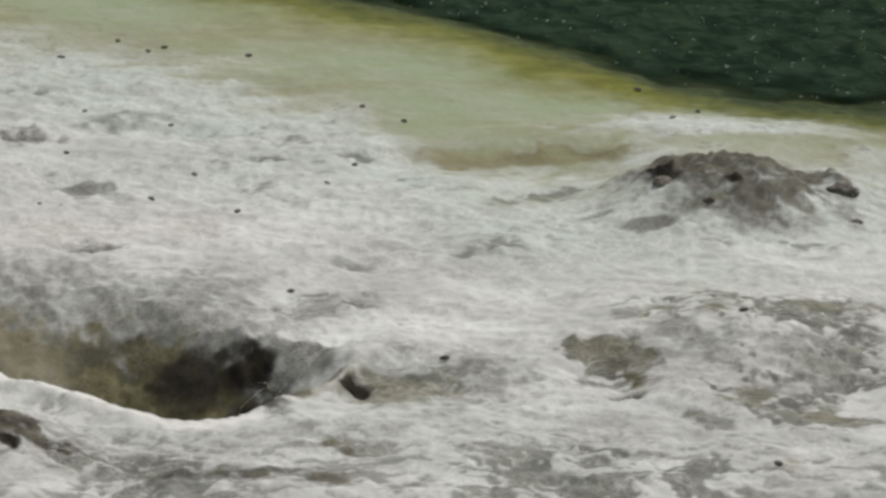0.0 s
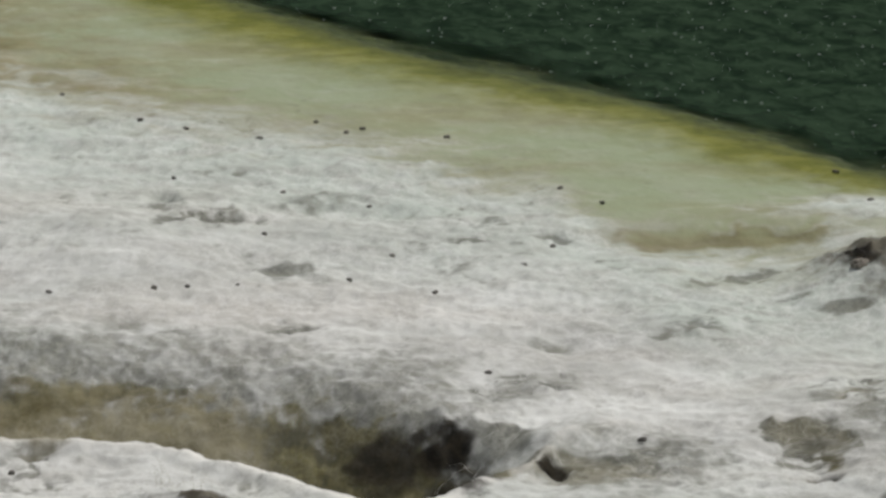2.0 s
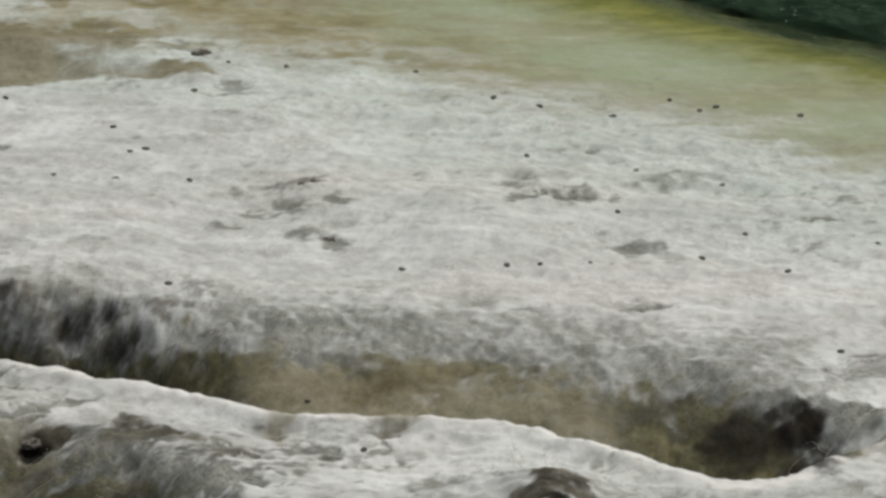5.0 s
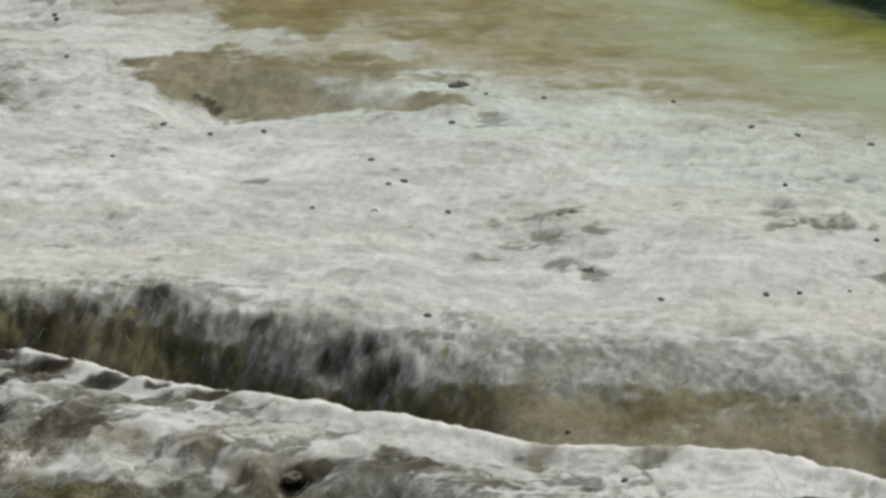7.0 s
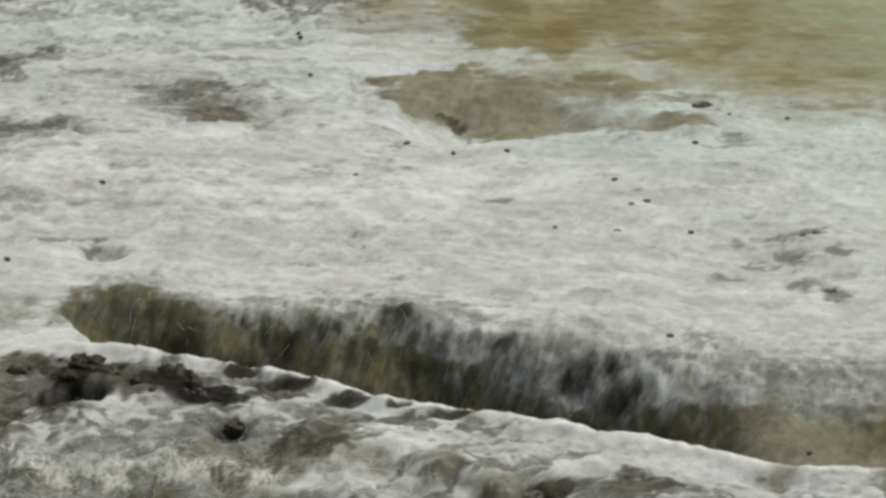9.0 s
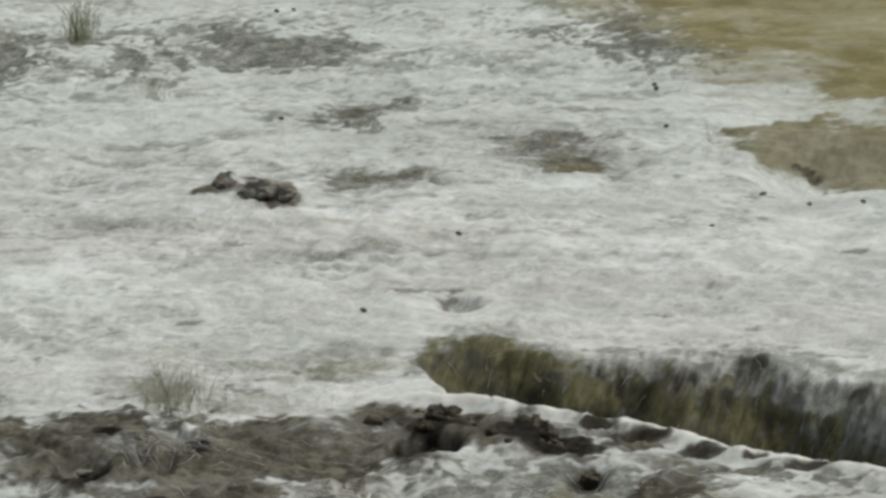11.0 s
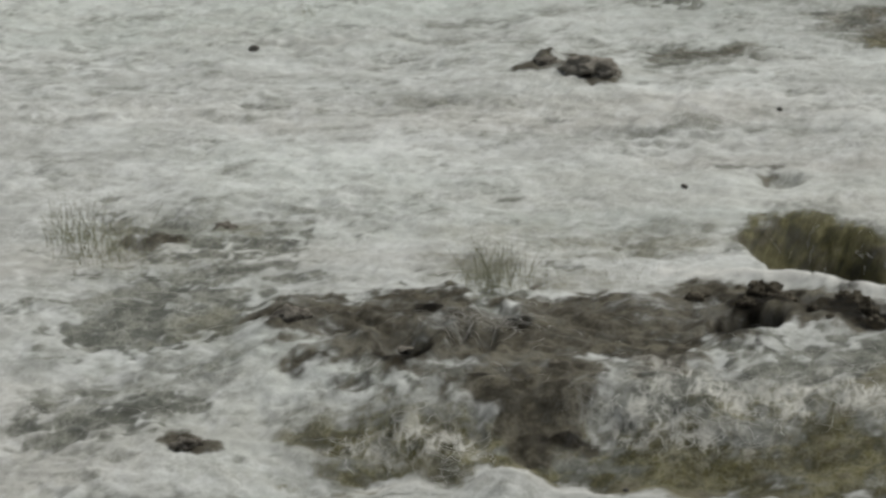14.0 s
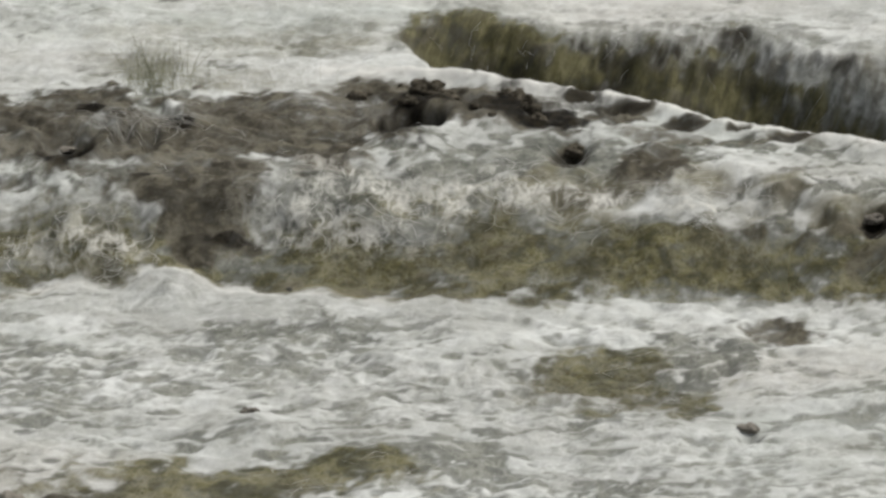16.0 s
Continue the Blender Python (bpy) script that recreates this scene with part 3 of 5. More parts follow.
def plain(x, y):
    """The height of the ground without its finest wrinkles."""
    wet = smooth(-0.05, 0.12, y - mat_line(x)) * smooth(-0.55, -0.3, x)
    s, d = channel(x, y)
    rim = np.exp(-(s / 0.22) ** 2)
    h = (0.0022 * fbm(x / 0.2, y / 0.3, 2, 3) * (1 - 0.7 * wet) + 0.0021 * fbm(x / 0.05, y / 0.08, 3, 9) * (1 - 0.85 * wet)) * (1 - 0.8 * rim)
    h = h - d + 0.004 * np.exp(-((s + 0.06) / 0.06) ** 2) * smooth(0.01, 0.035, channel_depth(x)) * (1 - smooth(0.24, 0.29, x))
    for spot in MOUNDS + MOUNDS_NEAR:
        h = h + spot[4] * oval(x, y, spot)
    for spot in PITS + PITS_FAR + PITS_WEST:
        h = h - spot[4] * oval(x, y, spot, 3.0)
    fold = y - fold_line(x)
    along = smooth(0.343, 0.372, x) * (1 - smooth(FOLD_TO - 0.06, FOLD_TO, x))
    h = h + 0.0048 * along * np.where(fold > 0, np.exp(-(fold / 0.06) ** 2), np.exp(-(fold / 0.010) ** 2))
    h = h - 0.004 * along * (1 - smooth(0.385, 0.42, x)) * np.exp(-((fold + 0.045) / 0.03) ** 2)
    top, foot = step_top(x), step_foot(x)
    warp = 0.015 * fbm(x / 0.04, y / 0.06, 3, 61)
    h = h + LOWER * (1 - smooth(0.0, 1.0, (y + warp - foot) / np.maximum(top - foot, 0.03)))
    below = y - water_line(x) + 0.02 * fbm(x / 0.03, y / 0.03, 3, 181)
    h = h - (0.004 + 0.05 * smooth(0.0, 0.6, below)) * smooth(-0.02, 0.06, below)
    return h


def cover(x, y):
    """What lies on the ground at each place: shares from 0 to 1."""
    s, d = channel(x, y)
    edge = 0.5 * fbm(x / 0.03, y / 0.05, 4, 21) + 0.5 * fbm(x / 0.008, y / 0.013, 3, 27)
    xo = x + 0.011 * fbm(x / 0.04, y / 0.06, 4, 101, 0.6)
    yo = y + 0.026 * fbm(x / 0.04, y / 0.06, 4, 111, 0.6)
    face = (y - step_foot(x)) / np.maximum(step_top(x) - step_foot(x), 0.03)
    steep = np.maximum(smooth(-0.3, 0.1, face) * (1 - smooth(0.9, 1.3, face)), smooth(0.0, 0.2, s) * (1 - smooth(1.0, 1.15, s)) * smooth(0.004, 0.02, channel_depth(x)))
    yo = y + (yo - y) * (1 - 0.78 * steep)
    mottle = 0.6 * vnoise(xo / 0.016, yo / 0.024, 131) + 0.4 * vnoise(xo / 0.007, yo / 0.010, 132) + 0.25 * vnoise(x / 0.003, y / 0.005, 133)

    q = 0.3 * y - 1.2 * d                    # runs down the face of the bank
    slope = 0.6 * vnoise(x / 0.016, q / 0.012, 151) + 0.45 * vnoise(x / 0.007, q / 0.006, 152) + 0.3 * vnoise(x / 0.003, q / 0.003, 153)

    hatch = 0.6 * vnoise(x / 0.005 + y / 0.02, q / 0.010, 221) + 0.5 * vnoise(x / 0.0025, q / 0.005, 222) + 0.5 * vnoise(x / 0.03, q / 0.012, 223)

    def spread(spots, soft=0.25):
        total = 0.0
        for spot in spots:
            total = np.maximum(total, oval(xo, yo, spot, 2.2))
        return smooth(0.42 - soft, 0.42 + soft, total + 0.34 * mottle * smooth(0.02, 0.25, total))

    soil = np.maximum(spread(SOIL), 0.8 * smooth(0.12, 0.75, oval(0.5 * (x + xo), 0.5 * (y + yo), (0.6070, 4.1000, 0.0600, 0.0920)) * (1 + 0.35 * mottle)))
    net = np.abs(vnoise(xo / 0.014, yo / 0.022, 211)) + 0.15 * vnoise(x / 0.003, y / 0.005, 212)
    heap = smooth(0.1, 0.6, oval(x, y, (0.5908, 4.1252, 0.0622, 0.1136)))
    soil = np.maximum(soil, 0.62 * spread(PATCH, 0.3)) * (1 - (0.16 + 0.10 * heap) * (1 - smooth(0.04, 0.24, net)))
    rim_clear = smooth(0.0, 0.035, np.abs(y + 0.012 - near_lip(x)) + 0.05 * (channel_depth(x) < 0.004))
    soil = soil * (0.15 + 0.85 * rim_clear)
    # pits get a dark soil colour that stands in for their shade
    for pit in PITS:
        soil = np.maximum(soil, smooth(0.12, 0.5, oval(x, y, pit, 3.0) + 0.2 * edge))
    # shade in holes and hollows, painted as near-black mud
    shaded_mud = np.zeros(x.shape)
    for spot in SHADED_HOLES:
        shaded_mud = np.maximum(shaded_mud, oval(0.65 * x + 0.35 * xo, 0.92 * y + 0.08 * yo, spot, 2.0))
    shaded_mud = smooth(0.2, 0.75, shaded_mud + 0.55 * slope * smooth(0.02, 0.3, shaded_mud))
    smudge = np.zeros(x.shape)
    for spot in BANK_SHADE:
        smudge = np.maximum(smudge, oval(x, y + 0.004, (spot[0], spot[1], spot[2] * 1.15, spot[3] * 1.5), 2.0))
    shaded_mud = np.maximum(shaded_mud, 0.55 * smooth(0.10, 1.0, smudge + (0.4 * slope + 0.35 * hatch) * smooth(0.02, 0.3, smudge)))
    for spot in BOWL_SHADE:
        shaded_mud = np.maximum(shaded_mud, 0.72 * smooth(0.1, 0.8, oval(x, y, spot) + 0.35 * slope * smooth(0.02, 0.3, oval(x, y, spot))))
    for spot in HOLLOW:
        shaded_mud = np.maximum(shaded_mud, 0.95 * smooth(0.12, 0.85, oval(x, y, spot, 2.4) + 0.3 * slope * smooth(0.02, 0.3, oval(x, y, spot, 2.4))))
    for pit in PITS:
        shaded_mud = np.maximum(shaded_mud, 0.5 * smooth(0.3, 0.7, oval(x, y, pit, 3.0) + 0.2 * edge))
    thin = np.maximum(spread(THIN, 0.4), spread(THIN_NEAR, 0.4))
    olive = np.maximum(spread(OLIVE, 0.4), spread(OLIVE_STEP, 0.5)) * (0.55 + 0.43 * smooth(-0.35, 0.3, mottle))
    smear = vnoise(xo / 0.035, yo / 0.022, 171) + 0.6 * vnoise(xo / 0.015, yo / 0.011, 172)
    for spot in LEDGE:
        olive = np.maximum(olive, 0.75 * smooth(0.2, 0.7, oval(x, y, spot) + 0.3 * slope))
    silt = np.maximum(np.maximum(0.42 * spread(STAIN, 0.6), 0.62 * spread(STAIN_NEAR, 0.45)), 0.30 * spread(TINT, 0.6))
    for spot in POOLS:
        silt = np.maximum(silt, (0.9 + 0.1 * smooth(-0.6, 0.3, smear)) * smooth(0.16, 0.62, oval(xo, yo, spot, 2.4) + 0.12 * edge + 0.16 * smear))
    for spot in POOL_GAPS:
        silt = silt * (1 - 0.7 * smooth(0.1, 0.9, oval(xo, yo, spot) + 0.2 * smear))
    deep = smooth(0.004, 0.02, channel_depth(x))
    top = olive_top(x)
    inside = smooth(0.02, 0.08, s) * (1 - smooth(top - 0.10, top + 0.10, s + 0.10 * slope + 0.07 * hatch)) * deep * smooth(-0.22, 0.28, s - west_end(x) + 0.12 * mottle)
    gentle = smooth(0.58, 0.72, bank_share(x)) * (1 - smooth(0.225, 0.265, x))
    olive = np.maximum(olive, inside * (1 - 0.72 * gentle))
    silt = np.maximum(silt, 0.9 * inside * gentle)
    # greys the upper bank: thinner film, and the slope's soft shade painted in
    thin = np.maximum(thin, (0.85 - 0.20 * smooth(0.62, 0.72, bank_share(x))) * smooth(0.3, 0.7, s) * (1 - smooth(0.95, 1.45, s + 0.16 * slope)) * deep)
    run = smooth(-0.4431, -0.3873, x) * (1 - smooth(0.04, 0.12, x))
    torn = face + 0.09 * edge + 0.10 * mottle
    gap = 0.5 + 0.5 * smooth(-0.45, 0.25, vnoise(x / 0.045, y / 0.03, 241) + 0.6 * vnoise(x / 0.016, y / 0.014, 242))
    down = 0.6 * vnoise(xo / 0.020, (y - 2.0 * LOWER * face) / 0.016, 161) + 0.45 * vnoise(xo / 0.009, y / 0.008, 162) + 0.3 * vnoise(x / 0.004, y / 0.004, 163)
    band = smooth(-0.06, 0.14, torn) * (1 - smooth(0.45, 0.85, face + 0.2 * down)) * run
    olive = np.maximum(olive, 0.92 * gap * smooth(-0.5, 0.15, down) * band)
    soil = np.maximum(soil, 0.35 * smooth(0.15, 0.6, 0.5 * mottle - down) * band * (1 - smooth(-0.1879, -0.1251, x)))
    thin = np.maximum(thin, 0.8 * smooth(-0.1, 0.2, face) * (1 - smooth(0.9, 1.4, face + 0.2 * mottle)) * run)
    # patches where the film has worn through
    wx_, wy_ = xo + 0.006 * vnoise(x / 0.012, y / 0.016, 31), yo + 0.012 * vnoise(x / 0.012, y / 0.016, 32)
    near = (0.60 - 0.2 * smooth(-0.2035, -0.0904, x)) * (1 - smooth(3.45, 3.75, y))
    worn = (0.42 - 0.30 * near) * vnoise(wx_ / 0.028, wy_ / 0.036, 33) + 0.40 * vnoise(wx_ / 0.011, wy_ / 0.013, 34) + (0.30 + 0.28 * near) * vnoise(wx_ / 0.006, wy_ / 0.006, 35) + 0.18 * vnoise(x / 0.0024, y / 0.004, 37)
    worn = worn + 0.22 * vnoise(x / 0.11, y / 0.13, 38)
    west = 0.15 * smooth(-0.02, -0.42, x) * smooth(3.8, 4.6, y) + 0.2 * smooth(0.02, -0.2, x) * smooth(4.75, 5.0, y) + 0.10
    amount = np.maximum(np.maximum(thin, near), west)
    need = 0.62 - 0.82 * amount
    under = smooth(need - 0.24, need + 0.34, worn) * (0.44 + 0.56 * np.maximum(thin, 0.8 * near))
    xs_, ys_ = 0.65 * x + 0.35 * xo, 0.65 * y + 0.35 * yo
    patch = np.zeros(x.shape)
    for spot in WORN:
        patch = np.maximum(patch, oval(xs_, ys_, spot, 1.8))
    wisp = 0.55 * vnoise(xo / 0.011, yo / 0.009, 141) + 0.4 * vnoise(xo / 0.0055, yo / 0.004, 142) + 0.3 * mottle
    patch = smooth(0.10, 0.95, patch + 0.7 * wisp * smooth(0.02, 0.35, patch))
    under = np.maximum(under, (0.68 + 0.2 * np.maximum(thin, near)) * (1 - 0.25 * smooth(4.4, 4.8, y)) * patch)
    xd, yd = 0.65 * x + 0.35 * wx_, 0.75 * y + 0.25 * wy_
    dash = 0.7 * vnoise(xd / 0.017, yd / 0.010, 200) + 0.5 * vnoise(xd / 0.007, yd / 0.005, 202) + 0.35 * vnoise(x / 0.06, y / 0.08, 203)
    broad_dash = 0.6 * vnoise(xd / 0.030, yd / 0.026, 200) + 0.5 * vnoise(xd / 0.012, yd / 0.012, 207) + 0.3 * vnoise(x / 0.005, y / 0.005, 202) + 0.4 * vnoise(x / 0.14, y / 0.14, 203)
    far_west = 0.8 * smooth(0.0, -0.25, x) * smooth(4.2, 4.6, y)
    under = np.maximum(under, 0.48 * smooth(0.34, 0.60, broad_dash) * far_west)
    under = np.maximum(under * (1 - 0.5 * near), 0.68 * smooth(0.24, 0.48, dash + 0.1 * thin) * np.maximum(smooth(0.15, 0.5, near), 0.65 * thin * (1 - smooth(3.85, 3.95, y - 0.5 * smooth(-0.38, -0.5, x)))))
    # grey towards the bank: translucent film together with painted soft shading
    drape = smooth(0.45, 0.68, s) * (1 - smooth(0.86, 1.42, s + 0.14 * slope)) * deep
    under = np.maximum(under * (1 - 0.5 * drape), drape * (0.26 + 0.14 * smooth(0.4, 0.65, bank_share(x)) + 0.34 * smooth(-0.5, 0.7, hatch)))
    under = np.maximum(under, np.maximum(0.44 * spread(GREY, 0.6), 0.48 * spread(GREY_WEST, 0.6)) * (0.7 + 0.5 * smooth(-0.5, 0.5, wisp)))
    under = np.maximum(under, 0.78 * smooth(-0.03, 0.16, torn) * (1 - smooth(0.40, 0.80, face + 0.25 * down)) * run)
    web = spread(WEB, 0.4) * (0.62 + 0.38 * smooth(-0.5, 0.4, wisp))
    under = np.maximum(under, 0.62 * web)
    # pale crests along the lips and the fold: backlit rim highlight painted in
    crest = np.exp(-((y - near_lip(x) + 0.010) / 0.011) ** 2) * smooth(0.0, 0.015, channel_depth(x) + 0.02 * smooth(-0.2983, -0.2763, x) * (x < -0.2294))
    fold = y - fold_line(x)
    crest = np.maximum(crest, np.exp(-((fold - 0.002) / 0.010) ** 2) * smooth(FOLD_FROM, FOLD_FROM + 0.02, x) * (1 - smooth(FOLD_TO - 0.08, FOLD_TO, x)))
    crease = y - step_foot(x) - 0.004 * mottle
    crest = np.maximum(crest, 0.9 * np.exp(-((crease - 0.004) / 0.009) ** 2) * smooth(-0.4555, -0.4353, x) * (1 - smooth(-0.2493, -0.1867, x)))
    crest = crest * smooth(-0.9, 0.1, mottle) * (1 - 0.8 * soil)
    under = under * (1 - 0.8 * crest)
    # dark pockets in the far bank: its shade and wetness painted in
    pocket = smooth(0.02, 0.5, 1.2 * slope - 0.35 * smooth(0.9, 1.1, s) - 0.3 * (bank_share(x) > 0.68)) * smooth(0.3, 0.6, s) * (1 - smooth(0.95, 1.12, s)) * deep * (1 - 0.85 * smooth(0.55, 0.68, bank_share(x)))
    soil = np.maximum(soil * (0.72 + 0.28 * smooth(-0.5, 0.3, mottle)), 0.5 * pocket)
    reach = y - mat_line(x) + 0.035 * edge + 0.03 * vnoise(x / 0.05, y / 0.02, 36) + 0.05 * smear
    mat = (0.9 + 0.1 * smooth(-0.8, 0.2, smear)) * smooth(-0.12, 0.16, reach) * (1 - smooth(0.6, 1.1, oval(x, y, (0.6250, 4.3250, 0.0900, 0.0600)) + 0.25 * edge + 0.3))
    green = mat * smooth(0.1485, 0.2995, x + 0.22 * np.clip(y - 4.75, 0, 0.5) + 0.04 * edge)
    wide = 1 - 0.6 * smooth(0.52, 0.60, x)
    shore = smooth(-0.19, 0.02, (y - olive_line(x) + 0.03 * edge) / wide)
    shore = np.maximum(shore, 0.95 * smooth(-0.17, -0.05, (y - water_line(x) + 0.03 * edge) / wide))
    sunk = smooth(-0.09, 0.035, y - water_line(x) + 0.025 * edge)
    damp = smooth(-0.50, -0.12, y - mat_line(x) + 0.05 * edge) * smooth(-0.16, 0.0, x)
    damp = np.maximum(damp, 0.45 * smooth(4.45, 5.1, y + 0.1 * edge) * smooth(0.0, -0.2, x))
    hang = smooth(0.25, 0.5, s) * (1 - smooth(1.05, 1.3, s)) * deep * (1 - smooth(0.315, 0.335, x)) * (1 - 0.55 * smooth(0.55, 0.7, bank_share(x)))
    veil = spread(VEIL, 0.5)
    webbed = np.maximum(0.4 * thin * (1 - soil), np.maximum(np.maximum(web, 0.6 * near), np.maximum(0.5 * veil, 0.5 * smooth(-0.1, -0.4, x) * (1 - smooth(4.6, 5.0, y)))))
    tan = smooth(0.0, 0.15, reach)          # the mat's edge towards the film stays tan
    pale = smooth(0.22, 0.42, x)
    green = green * (0.25 + 0.40 * pale + (0.75 - 0.40 * pale) * tan)
    return soil, under, olive, mat, green, shore, sunk, crest, shaded_mud, thin, webbed, damp, hang, silt, veil


def ground_z(x, y):
    x, y = np.atleast_1d(np.asarray(x, float)), np.atleast_1d(np.asarray(y, float))
    return plain(x, y)


# ---------------------------------------------------------------- materials
def material(name):
    m = bpy.data.materials.new(name)
    m.use_nodes = True
    return m, m.node_tree.nodes, m.node_tree.links, m.node_tree.nodes["Principled BSDF"]


class Graph:
    """Short spellings for shader nodes."""

    def __init__(self, name):
        self.m, self.n, self.l, self.bsdf = material(name)
        self.pos = self.n.new("ShaderNodeNewGeometry").outputs["Position"]
        self.lean = None

    def leaning(self):
        """Places sheared sideways with height, for strands that hang aslant."""
        if self.lean is None:
            shear = self.n.new("ShaderNodeVectorMath")
            shear.operation = "MULTIPLY_ADD"
            apart = self.n.new("ShaderNodeSeparateXYZ")
            self.l.new(self.pos, apart.inputs[0])
            shear.inputs[1].default_value = (-0.45, 0.0, 0.0)
            join = self.n.new("ShaderNodeCombineXYZ")
            for k in range(3):
                self.l.new(apart.outputs[2], join.inputs[k])
            self.l.new(join.outputs[0], shear.inputs[0])
            self.l.new(self.pos, shear.inputs[2])
            self.lean = shear.outputs[0]
        return self.lean

    def put(self, socket, value):
        if isinstance(value, bpy.types.NodeSocket):
            self.l.new(value, socket)
        else:
            socket.default_value = value

    def noise(self, scale, detail=4, rough=0.55, stretch=(1, 1, 1), distortion=0.0, place=None):
        mp = self.n.new("ShaderNodeMapping")
        mp.inputs["Scale"].default_value = stretch
        self.l.new(place or self.pos, mp.inputs["Vector"])
        t = self.n.new("ShaderNodeTexNoise")
        self.l.new(mp.outputs[0], t.inputs["Vector"])
        for key, v in (("Scale", scale), ("Detail", detail), ("Roughness", rough), ("Distortion", distortion)):
            t.inputs[key].default_value = v
        return t.outputs["Fac"]

    def math(self, op, a, b=0.0, c=0.0):
        t = self.n.new("ShaderNodeMath")
        t.operation = op
        for k, v in enumerate((a, b, c)):
            self.put(t.inputs[k], v)
        return t.outputs[0]

    def span(self, v, a, b, lo=0.0, hi=1.0):
        t = self.n.new("ShaderNodeMapRange")
        t.interpolation_type = "SMOOTHSTEP"
        for key, q in (("Value", v), ("From Min", a), ("From Max", b), ("To Min", lo), ("To Max", hi)):
            self.put(t.inputs[key], q)
        return t.outputs[0]

    def mix(self, fac, a, b):
        t = self.n.new("ShaderNodeMix")
        t.data_type = "RGBA"
        self.put(t.inputs["Factor"], fac)
        self.put(t.inputs["A"], a if isinstance(a, bpy.types.NodeSocket) else (*a, 1))
        self.put(t.inputs["B"], b if isinstance(b, bpy.types.NodeSocket) else (*b, 1))
        return t.outputs["Result"]

    def share(self, name):
        t = self.n.new("ShaderNodeAttribute")
        t.attribute_name = name
        return t.outputs["Fac"]

    def bump(self, height, strength, distance):
        t = self.n.new("ShaderNodeBump")
        t.inputs["Strength"].default_value, t.inputs["Distance"].default_value = strength, distance
        self.l.new(height, t.inputs["Height"])
        self.l.new(t.outputs[0], self.bsdf.inputs["Normal"])

    def done(self, colour, rough=0.8, **more):
        self.put(self.bsdf.inputs["Base Color"], colour if isinstance(colour, bpy.types.NodeSocket) else (*colour, 1))
        self.put(self.bsdf.inputs["Roughness"], rough)
        for key, v in more.items():
            self.put(self.bsdf.inputs[key.replace("_", " ")], v)
        return self.m


def make_ground_material():
    g = Graph("mineral_crusted_ground")
    names = ("soil", "under", "olive", "mat", "green", "shore", "sunk", "crest", "shaded_mud", "webbed", "damp", "hang", "silt", "veil")
    soil, under, olive, mat, green, shore, sunk, crest, shaded_mud, webbed, damp, hang, silt, veil = (g.share(k) for k in names)

    def vein(scale, width, stretch=(1, 0.42, 1), bend=0.2):
        off = g.math("ABSOLUTE", g.math("SUBTRACT", g.noise(scale, 3, 0.6, stretch, bend), 0.5))
        return g.span(off, 0.0, width, 1, 0)

    def times(a, b):
        return g.math("MULTIPLY", a, b)

    broad = g.noise(7, 4, 0.6, (0.7, 1, 1))
    tint = g.noise(3.2, 3, 0.5)
    middle = g.noise(24, 5, 0.6, (0.6, 0.6, 1), 0.4)
    blot = g.noise(26, 5, 0.62, (1, 0.32, 1), 0.5)
    streak = g.noise(56, 6, 0.64, (0.6, 0.55, 1), 0.35)
    fine = g.noise(200, 4, 0.6, (0.75, 0.4, 1), 0.3)
    clump = g.noise(80, 6, 0.64, (0.8, 0.46, 0.8), 0.3)
    fringe = g.noise(190, 5, 0.66, (1, 0.10, 0.24), 0.5, g.leaning())       # runs down the steep banks
    tuft = g.noise(75, 4, 0.62, (1, 0.4, 0.7))
    fringe = g.math("ADD", times(fringe, 0.56), times(tuft, 0.44))
    frag = g.math("ADD", times(clump, 0.6), times(fine, 0.4))
    frag = g.math("ADD", times(frag, g.math("SUBTRACT", 1.0, times(hang, 0.75))), times(fringe, times(hang, 0.75)))

    def ragged(share, k=2.3):
        """The share of a cover, its edges torn into small tongues and islands."""
        torn = g.span(g.math("ADD", share, times(g.math("SUBTRACT", frag, 0.5), k)), 0.02, 0.78)
        torn = times(torn, g.span(share, 0.0, 0.14))
        return g.math("ADD", times(torn, 0.7), times(share, 0.3))

    # fibres at three sizes
    vein_a, vein_b, vein_c = vein(52, 0.026), vein(135, 0.05), vein(310, 0.075)
    threads = g.math("MAXIMUM", vein_a, times(vein_b, 0.8))
    threads = times(threads, g.span(g.noise(14, 3, 0.6), 0.36, 0.62, 0.25, 1.0))
    web = g.math("MAXIMUM", g.math("MAXIMUM", vein_a, times(vein_b, 0.9)), times(vein_c, 0.7))
    web = times(web, g.span(clump, 0.40, 0.58, 0.15, 1.0))
    # pale film, a little greyer and greener in patches
    film = g.mix(g.span(broad, 0.36, 0.66), (0.495, 0.508, 0.485), (0.71, 0.727, 0.70))
    film = g.mix(g.span(middle, 0.42, 0.66, 0.0, 0.5), film, (0.38, 0.38, 0.355))
    film = g.mix(g.span(middle, 0.46, 0.32, 0.0, 0.4), film, (0.77, 0.785, 0.77))
    film = g.mix(g.span(blot, 0.46, 0.68, 0.0, 0.5), film, (0.40, 0.405, 0.375))
    film = g.mix(g.span(tint, 0.48, 0.66, 0.0, 0.35), film, (0.55, 0.60, 0.55))
    film = g.mix(g.span(g.noise(5, 3, 0.55, (0.45, 1, 1)), 0.50, 0.68, 0.0, 0.42), film, (0.55, 0.52, 0.47))
    film = g.mix(times(damp, g.span(middle, 0.35, 0.65, 0.85, 0.55)), film, (0.50, 0.565, 0.508))
    film = g.mix(g.span(streak, 0.48, 0.68, 0.0, 0.5), film, (0.33, 0.33, 0.305))
    rugged = g.math("ADD", 0.5, times(webbed, 0.8))
